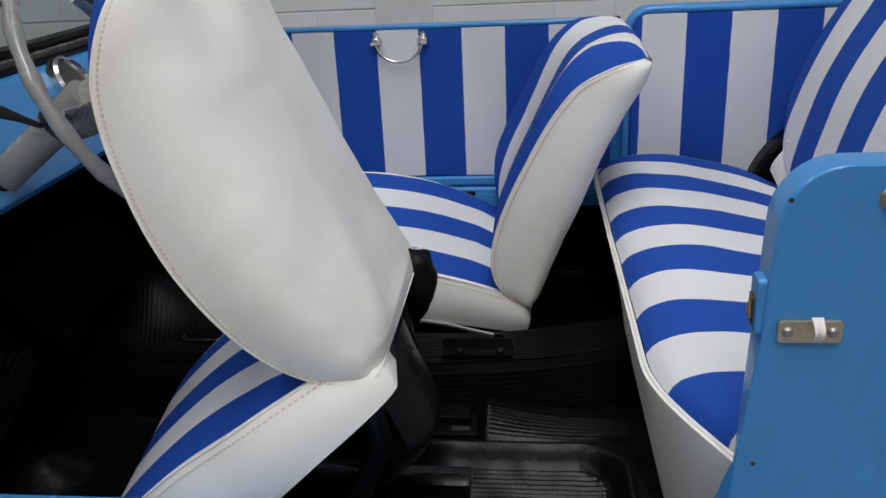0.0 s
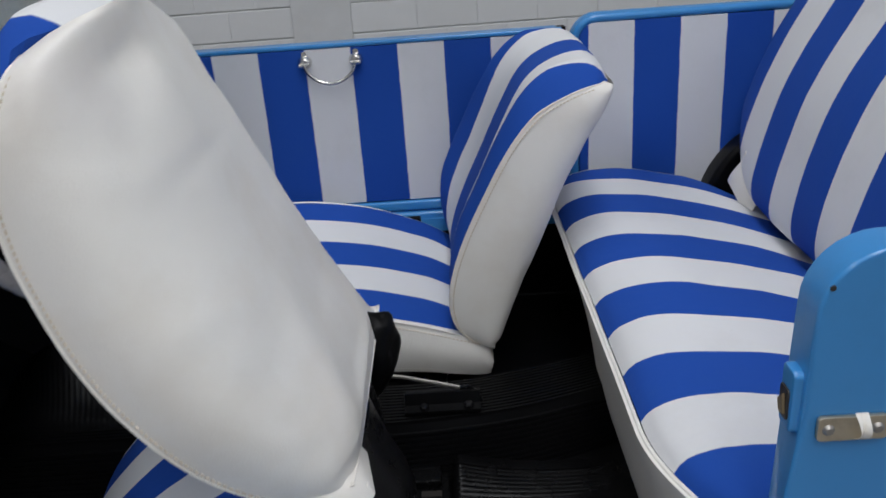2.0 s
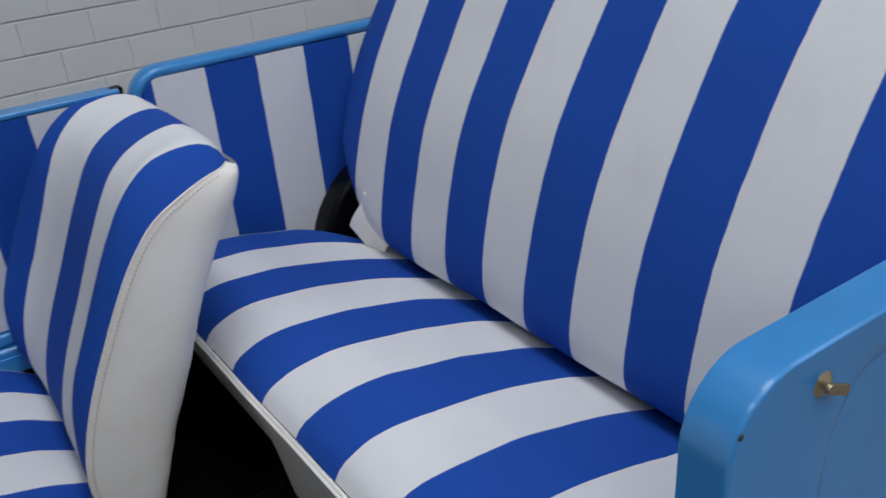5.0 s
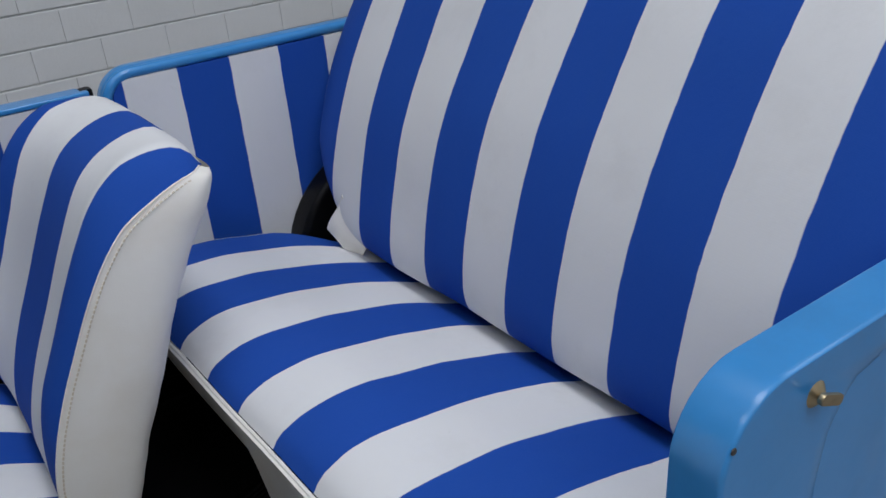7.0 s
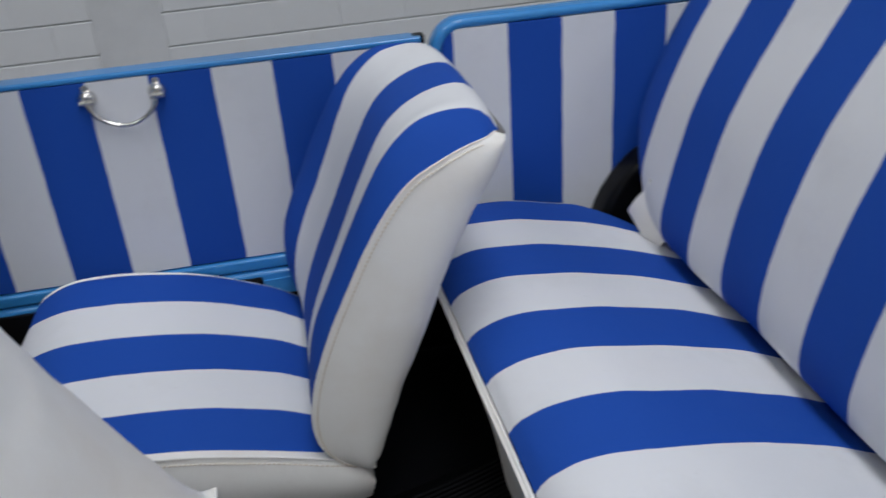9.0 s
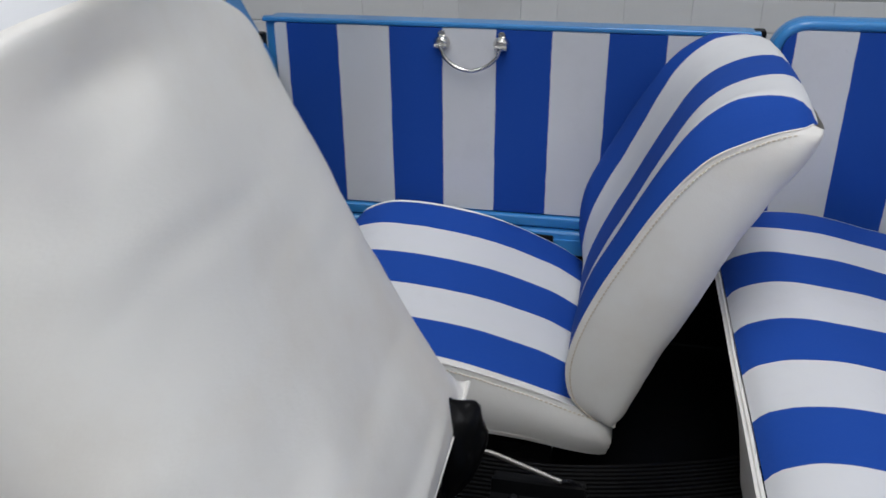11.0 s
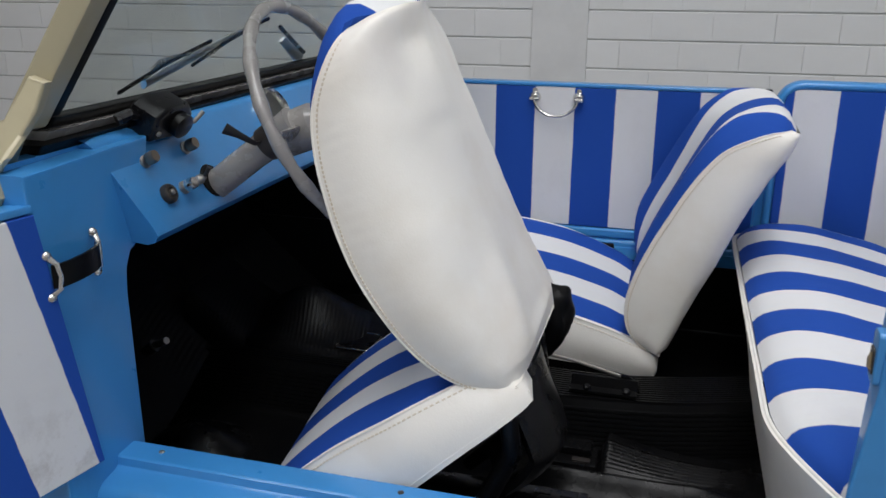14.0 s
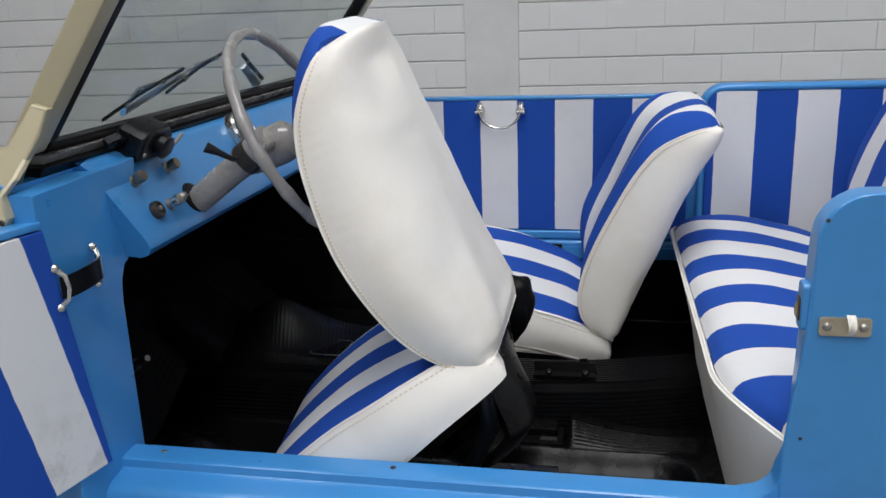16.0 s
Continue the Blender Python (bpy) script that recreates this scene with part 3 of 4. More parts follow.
# moulded mat in the rear well: a rounded ridge round a sunk ribbed field
def well_mat(u, v):
    x, y = 0.90 + 0.43 * u, 0.214 + 0.458 * v
    qx, qy, r = x - 1.288 + 0.075, y - 0.562 + 0.075, 0.075
    sd = math.hypot(max(qx, 0), max(qy, 0)) + min(max(qx, qy), 0) - r
    z = 0.393 + 0.034 * math.exp(-((sd / 0.020) ** 2)) + 0.010 * smooth_step(0.0, 0.05, sd)
    inner = smooth_step(-0.028, -0.036, sd) * smooth_step(0.975, 0.985, x)
    z += inner * (0.004 + 0.0015 * math.sin(2 * math.pi * y / 0.0105))
    return (x, y, z + 0.0018 * noise.noise((9 * u, 9 * v, 2.2)))


part("rear_well_mat", grid(well_mat, 110, 210), MOULDED, mat)


def lip(u, v):
    """The moulded rubber wave beside the tunnel, high at the front and running down rearwards, with fine grooves."""
    x = 1.062 + 0.250 * u
    h = 0.038 * (1 - u) ** 2.2 + 0.012
    nose = math.sin(math.pi / 2 * min(1, u / 0.07)) ** 0.6
    y = 0.668 + 0.02 * u * u - 0.078 * v - 0.012 * u * v
    fall = math.cos(math.pi / 2 * v) ** 0.75
    ends = smooth_step(0.03, 0.10, u) * (1 - smooth_step(0.88, 0.97, u + 0.10 * abs(v - 0.55)))
    groove = -0.0026 * (0.5 + 0.5 * math.cos(2 * math.pi * (v * 12))) ** 3 * (0.25 < v < 0.84) * ends
    return (x, y, 0.398 + h * fall * nose + groove)


part("moulded_lip", grid(lip, 80, 150), MOULDED, mat)
step = part("moulded_step", joined([box(0.975, 1.062, 0.598, 0.664, 0.390, 0.414, 0.004), box(0.985, 1.050, 0.625, 0.664, 0.412, 0.428, 0.004)]), MOULDED, mat)
part("step_tab", box(1.020, 1.050, 0.604, 0.616, 0.413, 0.418, 0.001), DARK_KNOB, step)
ash = part("ashtray", prism(rounded(0.540, 0.615, 0.724, 0.806, 0.008, 4), "z", 0.492, 0.510, 0.003), BLACK_PAINT, mat, "black box with a bright metal rim")
part("ashtray_rim", tube([(x, y, 0.5105) for x, y in rounded(0.542, 0.613, 0.726, 0.804, 0.008, 4)], 0.0016, 6, closed=True), CHROME, ash)

# pedal and bolt in the driver's well
pedal = thing("clutch_pedal", "black pedal arm with a bright steel pin", "pedal")
part("arm", tube([(0.14, 0.30, 0.70), (0.17, 0.31, 0.60), (0.23, 0.315, 0.53)], 0.008, 8), BLACK_PAINT, pedal)
part("pad", prism(rounded(0.29, 0.345, 0.495, 0.55, 0.008, 4), "x", 0.228, 0.238, 0.002), RUBBER, pedal)
pin = thing("steel_bolt", "bright steel bolt on the black bulkhead", "bolt")
part("shank", tube([(0.232, 0.600, 0.528), (0.252, 0.596, 0.538), (0.268, 0.590, 0.547)], 0.0065, 10), STEEL, pin)
part("support", tube([(0.18, 0.605, 0.488), (0.235, 0.600, 0.529)], 0.012, 10), BLACK_PAINT, pin)


# ---- doors ----
def grab_handle(parent, x0, x1, y, z):
    """Chrome pull handle: a drooping bar between two hinged lugs."""
    bar = [(x0 + (x1 - x0) * i / 16, y - 0.016 - 0.004 * math.sin(math.pi * i / 16), z - 0.038 * math.sin(math.pi * i / 16) ** 0.55) for i in range(17)]
    bms = [tube(bar, 0.0035, 10)]
    for x in (x0, x1):
        bms.append(lathe([(0.0, 0.012), (0.007, 0.012), (0.011, 0.008), (0.014, 0.002), (0.014, 0.0)], 18, facing((x, y, z + 0.003), (0, -1, 0))))
        bms.append(tube([(x - 0.010, y - 0.013, z), (x + 0.010, y - 0.013, z)], 0.0045, 10))
        bms.append(prism(rounded(x - 0.006, x + 0.006, z - 0.006, z + 0.024, 0.005, 4), "y", y - 0.003, y + 0.001, 0.001))
    part("grab_handle", joined(bms), CHROME, parent, "worn chrome drop handle")


far_door = part("door", prism(rounded(0.50, 1.322, 0.42, 0.957, 0.012, 4), "y", 1.306, 1.345, 0.005), BLUE, car, "closed door with blue and white striped inner trim")
part("top_rim", prism(rounded(1.296, 1.312, 0.9495, 0.9585, 0.003, 3), "x", 0.50, 1.322, 0.001), BLUE, far_door)
part("lower_rim", prism(rounded(1.290, 1.312, 0.603, 0.624, 0.005, 3), "x", 0.50, 1.322, 0.001), BLUE, far_door)
part("trim_panel", prism(rounded(0.52, 1.316, 0.626, 0.949, 0.006, 3), "y", 1.297, 1.308, 0.002), CLOTH_DOOR, far_door, "striped awning cloth trim panel")
grab_handle(far_door, 0.817, 0.918, 1.297, 0.922)

D = Matrix.Translation((0.480, 0.098, 0)) @ Matrix(((math.cos(radians(103)), math.sin(radians(103)), 0, 0), (-math.sin(radians(103)), math.cos(radians(103)), 0, 0), (0, 0, 1, 0), (0, 0, 0, 1)))
DOOR = [(-0.032, 0.602), (0.80, 0.602), (0.80, 0.935), (0.78, 0.952), (0.022, 0.952)]
TRIM = [(-0.026, 0.612), (0.79, 0.612), (0.79, 0.930), (0.775, 0.942), (0.022, 0.942)]
near_door = part("door", prism(DOOR, "y", -0.030, -0.003, 0.004), BLUE, car, "open door with blue and white striped inner trim")
near_door.matrix_world = D
part("trim_panel", prism(TRIM, "y", -0.005, 0.006, 0.002), CLOTH_OPEN, near_door, "striped awning cloth trim panel, soiled at the foot")
part("top_rim", prism([(0.022, 0.944), (0.78, 0.944), (0.78, 0.953), (0.022, 0.953)], "y", -0.012, 0.004, 0.002), BLUE, near_door)
for z in (0.66, 0.90):
    part("hinge", tube([(-0.020 + 0.14 * (z - 0.61), -0.012, z - 0.022), (-0.018 + 0.14 * (z - 0.61), -0.012, z + 0.022)], 0.008, 10), BLUE, near_door)
strap = thing("check_strap", "black webbing door check strap on steel brackets", "strap")
S0, S1 = Vector((0.488, 0.083, 0.868)), Vector((0.486, 0.166, 0.872))


def strap_sheet(u, v):
    p = S0.lerp(S1, u)
    return p + Vector((0.020 * math.sin(math.pi * u) ** 0.6 - 0.002, 0, (v - 0.5) * 0.028 + 0.004 * math.sin(3 * u)))


part("webbing", thicken(grid(strap_sheet, 20, 6), 0.003), RUBBER, strap)
for p, side in ((S0, -1), (S1, 1)):
    bend = [(0.0, 0.0, 0.026), (0.004, 0.001, 0.020), (0.009, 0.004, 0.015), (0.011, 0.006, 0.0), (0.009, 0.005, -0.015), (0.004, 0.002, -0.020), (0.0, 0.0, -0.026)]
    br = part("bracket", tube([(p.x - 0.006 + a, p.y - side * b, p.z + c) for a, b, c in bend], [0.0046, 0.0036, 0.0032, 0.0030, 0.0032, 0.0036, 0.0046], 10, squash=0.55), CHROME, strap, "bent chrome strap clip")
    for dz in (-0.025, 0.025):
        part("bracket_screw", lathe([(0.0, 0.006), (0.003, 0.0055), (0.0055, 0.003), (0.0062, 0.0)], 14, facing((p.x - 0.007, p.y, p.z + dz), (1, 0, 0))), CHROME, br)

# ---- windscreen ----
RAKE = 0.735  # metres back for each metre up


def wind(y, h, d=0.0):
    """A place on the raked windscreen: h metres above its foot line, d to the rear."""
    return Vector((0.402 + RAKE * h + d, y, 1.010 + h))


screen = thing("windscreen", "raked windscreen with beige frame and black rubber seal", "windscreen")


def bar(name, y0, y1, h0, h1, d0, d1, material, r=0.004, label=""):
    bm = box(0, 1, 0, 1, 0, 1)
    for v in bm.verts:
        a, b, c = v.co
        v.co = wind(y0 + (y1 - y0) * b, h0 + (h1 - h0) * c, d0 + (d1 - d0) * a)
    bmesh.ops.bevel(bm, geom=bm.edges[:], offset=r, segments=2, affect="EDGES", profile=0.5)
    return part(name, bm, material, screen, label)


bar("pillar", 0.138, 0.173, 0.01, 0.46, -0.020, 0.022, BEIGE, 0.005, "beige painted windscreen pillar")
bar("pillar", 1.262, 1.302, 0.0, 0.46, -0.020, 0.022, BEIGE, 0.005, "beige painted windscreen pillar")
bar("header", 0.128, 1.302, 0.46, 0.50, -0.020, 0.022, BEIGE, 0.005)
bar("foot_rail", 0.165, 1.27, -0.006, 0.006, -0.02, 0.032, GREY_PLASTIC, 0.002, "worn grey lower strip")
bar("seal", 0.180, 1.265, 0.004, 0.020, -0.016, 0.018, RUBBER, 0.006, "black rubber seal")
bar("seal", 0.172, 0.193, 0.02, 0.46, -0.014, 0.018, RUBBER, 0.004, "black rubber seal")
bar("seal", 1.248, 1.264, 0.02, 0.46, -0.014, 0.018, RUBBER, 0.004, "black rubber seal")
bar("under_rail", 0.14, 1.28, -0.026, -0.006, -0.004, 0.050, RUBBER, 0.003)
pane = bar("pane", 0.190, 1.252, 0.012, 0.462, -0.0025, 0.0025, GLASS, 0.0005, "clear dusty glass pane")
pane.visible_shadow = False
# hinge arm at the foot of the near pillar
arm = [(0.40, 0.925), (0.436, 0.940), (0.449, 0.960), (0.444, 0.985), (0.464, 1.004), (0.484, 1.027), (0.508, 1.056), (0.525, 1.088), (0.503, 1.094), (0.462, 1.045), (0.445, 1.040), (0.40, 1.020), (0.385, 0.98), (0.385, 0.94)]
bm = prism(arm, "y", 0.060, 0.076, 0.004, 3)
for v in bm.verts:  # cranked inwards to meet the pillar
    k = min(1, max(0, (v.co.z - 0.985) / 0.06))
    k = k * k * (3 - 2 * k)
    v.co += Vector((-0.047, 0.062, -0.009)) * k
hinge_arm = part("hinge_arm", bm, BEIGE, screen, "beige folding bracket")
part("hinge_bolt", lathe([(0.0, 0.002), (0.003, 0.002), (0.004, 0.0)], 12, facing((0.440, 0.060, 0.955), (0, -1, 0))), DARK_KNOB, hinge_arm)
# wipers stand in front of the glass
def wiper(label, foot, tip, blade):
    w = thing("wiper", label, "wiper", "windscreen wipers")
    a, b = wind(*foot), wind(*tip)
    part("arm", tube([a, a.lerp(b, 0.3), b], [0.012, 0.011, 0.007], 10, squash=0.45), ALUMINIUM, w)
    p, q = wind(*blade[0]), wind(*blade[1])
    part("blade", tube([p, p.lerp(q, 0.5) + Vector((-0.003, 0, 0.002)), q], 0.0042, 6, squash=0.6), RUBBER, w)
    part("bridge", tube([p.lerp(q, 0.25), p.lerp(q, 0.5) + Vector((-0.010, 0, 0.006)), p.lerp(q, 0.75)], 0.0035, 6), CHROME, w)
    return w


wiper("chrome windscreen wiper resting low on the glass", (0.42, 0.030, -0.03), (0.535, 0.074, -0.024), ((0.338, 0.028, -0.012), (0.515, 0.086, -0.012)))
wiper("chrome windscreen wiper lying across the glass", (0.433, 0.034, -0.03), (0.616, 0.094, -0.022), ((0.50, 0.050, -0.012), (0.67, 0.112, -0.012)))
wiper("dark windscreen wiper resting low on the glass", (0.96, 0.020, -0.03), (0.80, 0.068, -0.022), ((0.735, 0.095, -0.012), (0.925, 0.034, -0.012)))

motor = thing("wiper_motor", "black wiper motor housing bolted under the windscreen", "wiper motor")
M = Matrix.Translation((0.466, 0.345, 1.010)) @ pose(0, 0, 0, 0, 28, 0) @ Matrix.Diagonal((0.80, 0.90, 0.80, 1))
bmb = prism([(-0.047, -0.028), (0.02, -0.032), (0.047, -0.022), (0.050, 0.012), (0.030, 0.032), (-0.028, 0.034), (-0.048, 0.018)], "x", -0.026, 0.030, 0.008, 3)
bmb.transform(M)
part("housing", bmb, BLACK_PAINT, motor)
bmb = lathe([(0.022, 0.0), (0.022, 0.014), (0.016, 0.018), (0.0, 0.018)], 20, M @ facing((0.03, 0.01, 0.0), (1, 0, 0)))
part("cap", bmb, BLACK_PAINT, motor)
for dy in (-0.034, 0.034):
    part("screw", lathe([(0.0, 0.004), (0.004, 0.003), (0.005, 0.0)], 10, M @ facing((0.030, dy, -0.012), (1, 0, 0))), STEEL, motor)
part("lever", tube([M @ Vector((0.02, 0.045, -0.01)), M @ Vector((0.03, 0.062, -0.008)), M @ Vector((0.032, 0.074, 0.012))], 0.0032, 8), STEEL, motor)
part("side_arm", tube([M @ Vector((-0.01, -0.045, 0.0)), M @ Vector((-0.012, -0.062, 0.006)), M @ Vector((-0.02, -0.078, -0.006))], 0.008, 8), BLACK_PAINT, motor)

# ---- steering ----
steer = thing("steering_wheel", "grey two-spoke steering wheel on a grey column", "steering wheel")
AX = Vector((math.cos(0.462), 0.004, math.sin(0.462))).normalized()
HUB = Vector((0.6751, 0.4326, 1.0039))
U = AX.cross(Vector((0, 0, 1))).normalized()
V = AX.cross(U)
rim = []
for i in range(72):
    a = 2 * math.pi * i / 72
    rim.append(HUB + 0.164 * (math.cos(a) * U + math.sin(a) * V))
part("rim", tube(rim, [0.0088 + 0.0011 * math.sin(18 * 2 * math.pi * i / 72) for i in range(72)], 12, closed=True), GREY_PLASTIC, steer)
part("hub", lathe([(0.0, 0.012), (0.020, 0.010), (0.030, 0.0), (0.032, -0.02), (0.029, -0.05), (0.024, -0.075), (0.0, -0.075)], 28, facing(HUB - 0.02 * AX, AX)), GREY_PLASTIC, steer)
for s in (-1, 1):
    p = HUB - 0.05 * AX
    part("spoke", tube([p, p + s * 0.07 * U + 0.012 * AX, HUB + s * 0.160 * U], [0.017, 0.014, 0.010], 10, squash=0.45), GREY_PLASTIC, steer)
CA = Vector((0.80, 0.02, 0.60)).normalized()  # the column runs a little steeper than the wheel's axis
C0 = Vector((0.583, 0.418, 0.960))
part("column", tube([C0 - 0.13 * CA, C0 - 0.02 * CA, C0 + 0.01 * CA, C0 + 0.06 * CA], [0.0215, 0.0215, 0.023, 0.025], 20), GREY_PLASTIC, steer)
part("column_ring", tube([C0 + 0.004 * CA, C0 + 0.026 * CA], 0.0255, 22), DARK_KNOB, steer)
part("stalk", tube([C0 + 0.015 * CA, (0.586, 0.385, 0.970), (0.572, 0.368, 0.984), (0.556, 0.358, 0.994)], [0.006, 0.0042, 0.006, 0.010], 8, squash=0.4), DARK_KNOB, steer, "black indicator stalk")

# ---- seats ----
# share of the seam from foot to tip: height up the backrest, depth before its rear plane
SEAM = [(0.0, 0.0, 0.0), (0.063, 0.003, 0.037), (0.127, 0.018, 0.071), (0.185, 0.044, 0.093), (0.249, 0.078, 0.107), (0.338, 0.129, 0.115), (0.446, 0.192, 0.116), (0.545, 0.250, 0.112), (0.638, 0.304, 0.107), (0.726, 0.354, 0.098), (0.804, 0.397, 0.083), (0.871, 0.428, 0.059), (0.94, 0.455, 0.030), (1.0, 0.473, 0.0)]
SEAM_SLACK = [(0.0, 0.0, 0.0), (0.063, 0.008, 0.031), (0.127, 0.030, 0.055), (0.185, 0.058, 0.072), (0.249, 0.096, 0.086), (0.338, 0.146, 0.096), (0.446, 0.205, 0.103), (0.545, 0.258, 0.103), (0.638, 0.308, 0.097), (0.726, 0.354, 0.088), (0.804, 0.397, 0.072), (0.871, 0.428, 0.050), (0.94, 0.455, 0.024), (1.0, 0.473, 0.0)]
# share of the seam: bulge of the cloth face, half width on the near side, half width on the far side
UPRIGHT = [(0.0, 0.0, 0.200, 0.200), (0.127, 0.0, 0.210, 0.210), (0.249, 0.0, 0.212, 0.218), (0.446, 0.0, 0.212, 0.222), (0.545, 0.001, 0.212, 0.222), (0.638, 0.004, 0.212, 0.219), (0.726, 0.010, 0.212, 0.209), (0.804, 0.021, 0.212, 0.205), (0.871, 0.037, 0.211, 0.198), (0.94, 0.039, 0.206, 0.184), (0.98, 0.027, 0.199, 0.170), (1.0, 0.0, 0.186, 0.160)]
TIPPED = [(0.0, 0.0, 0.142, 0.232), (0.05, 0.0, 0.150, 0.231), (0.127, 0.0, 0.168, 0.228), (0.249, 0.0, 0.194, 0.224), (0.338, 0.0, 0.206, 0.220), (0.446, 0.0, 0.212, 0.215), (0.545, 0.0, 0.213, 0.212), (0.638, 0.002, 0.212, 0.208), (0.726, 0.008, 0.210, 0.204), (0.804, 0.017, 0.207, 0.198), (0.871, 0.034, 0.202, 0.190), (0.94, 0.046, 0.190, 0.172), (0.98, 0.040, 0.172, 0.150), (1.0, 0.0, 0.145, 0.120)]
FILL = list(UPRIGHT)
SWELL = [0.0]  # how far the slack rear of the cover stands out
CH = Vector((0.3898, 0, 0.9209))  # up the backrest
FW = Vector((-0.9209, 0, 0.3898))  # out of its face
FOOT = Vector((0.010, 0, 0.018))


def seam_at(u):
    return curve_at(SEAM_SLACK if SWELL[0] else SEAM, u)


def seam_point(s):
    a, f = seam_at(s)
    return FOOT + a * CH + f * FW


def half_width(u, side):
    return curve_at(FILL, u)[2 if side > 0 else 1]


def droop(u, y):
    """How far the slack cover's far top corner sinks."""
    return 0.034 * max(0, y) ** 2 * smooth_step(0.70, 1.0, u) if SWELL[0] else 0.0


def rear_depth(u, k, y):
    """How far the rear of the cover stands out behind its plane; the slack cover does so beside its near edge."""
    return (0.005 if SWELL[0] else 0.012 + 0.012 * math.exp(-(((u - 0.90) / 0.12) ** 2))) * k * min(1, 9 * u) + (SWELL[0] * (0.20 + 0.80 * u * u) * min(1, max(0, (0.98 - y) / 1.30))) * k * min(1, 9 * u)


def back_front(u, v):
    """The cloth face, bulging from seam to seam and over the top, flatter below."""
    p = seam_point(u)
    t = (seam_point(min(1, u + 0.02)) - seam_point(max(0, u - 0.02))).normalized()
    n = Vector((-t.z, 0, t.x))
    b = curve_at(FILL, u)[0]
    y = 2 * v - 1
    lobe = 0.016 * math.exp(-(((y + 0.84) / 0.17) ** 2)) * smooth_step(0.20, 0.45, u) - 0.004 * (1 - y * y)  # fuller beside the near seam
    lobe += 0.034 * math.exp(-(((y - 0.90) / 0.24) ** 2)) * smooth_step(0.12, 0.40, u) * (1 - 0.5 * smooth_step(0.75, 1.0, u))
    q = p + n * (b * (1 - abs(y) ** 8) + (0 if SWELL[0] else lobe) * (1 - y**14) * min(1, max(0, 8 * (1 - u))))
    top = max(0, (u - 0.82) / 0.18)
    q -= FW * rear_depth(u, max(0, 1 - y * y) ** 0.4, y) * top + CH * droop(u, y)
    return (q.x, half_width(u, y) * y, q.z)


def back_rear(u, v):
    """The vinyl cover: from one seam round the side and the rear to the other, drawn in by the seam's stitches."""
    a, f = seam_at(u)
    th = math.pi * v
    c, s = math.cos(th), math.sin(th)
    slack = SWELL[0] > 0
    y = -math.copysign(abs(c) ** (0.58 if slack and c > 0 else 0.42 if slack else 0.27), c)
    k = abs(s) ** (0.62 if slack and c > 0 else 0.46 if slack else 0.30)
    d = f * (1 - k) - rear_depth(u, k, y)
    swell = 1 + (0.030 if y < 0 else 0.008) * math.sin(math.pi * min(1, k)) * (1 - abs(u - 0.5))
    pucker = (0.0005 if slack else 0.0024) * (math.sin(2 * math.pi * u * 31 + 5 * noise.noise((9 * u, 0, 2))) * (0.5 + noise.noise((14 * u, 3, 7)))) * math.exp(-((k - 0.22) / 0.11) ** 2) * min(1, 6 * u)
    soft = 0.0030 * noise.noise((6 * u, 4 * v, 1.7)) + 0.0014 * noise.noise((19 * u, 11 * v, 5.2))
    if slack:
        soft -= 0.010 * math.exp(-((u - 0.90) / 0.055) ** 2 - ((y + 0.50) / 0.22) ** 2)  # dent under the top seam
        soft += 0.005 * math.exp(-((u - 0.78) / 0.10) ** 2 - ((y + 0.30) / 0.40) ** 2)
        soft += 0.010 * math.exp(-((u - 0.20) / 0.15) ** 2) * math.exp(-((y + 0.60 - 0.9 * (u - 0.1)) / 0.22) ** 2)  # ridge down to the near corner
        for off, wide, deep in ((-0.62, 0.05, 0.0022), (-0.42, 0.06, 0.0018), (-0.15, 0.10, 0.0018), (0.80, 0.10, 0.0025)):  # drawn folds at the foot
            soft -= deep * math.exp(-((y - off * (1 - 0.9 * u)) / wide) ** 2) * math.exp(-u / 0.10)
    p = FOOT + (a - droop(u, y)) * CH + d * FW - soft * min(1, k * 1.5) * min(1, 5 * (1 - u)) * min(1, 7 * u) * FW
    return (p.x, half_width(u, y) * y * (swell + pucker * 4), p.z)


CUSH = [  # share of the length, x, top seam height, bottom height, half width
    (0.0, -0.466, 0.062, 0.030, 0.165), (0.06, -0.452, 0.088, 0.010, 0.188), (0.2, -0.39, 0.106, 0.002, 0.205), (0.5, -0.235, 0.100, -0.007, 0.211), (0.75, -0.115, 0.074, -0.014, 0.211), (0.88, -0.046, 0.050, -0.026, 0.207), (0.95, -0.012, 0.034, -0.033, 0.200), (0.985, 0.004, 0.012, -0.033, 0.194), (1.0, 0.008, -0.004, -0.018, 0.189)]
TAPER = [0.0]  # how far the cushion narrows at its rear end


LIFT = [0.024]


def cush_lift(y, u=0.0):
    """The cushion rises a little towards its outer side, less so at the rear."""
    return LIFT[0] * ((y + 1) / 2) ** 1.5 * max(0, 1 - 1.15 * u * u)


def cush_at(u):
    x, zt, zb, w = curve_at(CUSH, u)
    return x, zt, zb, w - TAPER[0] * max(0, (u - 0.72) / 0.28) ** 1.6


def cush_top(u, v):
    x, zt, zb, w = cush_at(u)
    y = 2 * v - 1
    dome = 0.004 * (1 - abs(y) ** 2.4) * (0.6 + 0.4 * math.sin(math.pi * min(1, u * 1.1)))
    if not SWELL[0]:
        dome += (0.003 * (1 - y * y) + 0.003 * (1 + y)) * smooth_step(0.40, 0.90, u)
    front = -0.02 * max(0, 1 - u / 0.12) ** 2
    return (x + front * (1 - y * y), (w - 0.001) * y, zt + dome * min(1, max(0, 8 * (0.91 - u))) + cush_lift(y, u) - 0.006 * abs(y) ** 16)


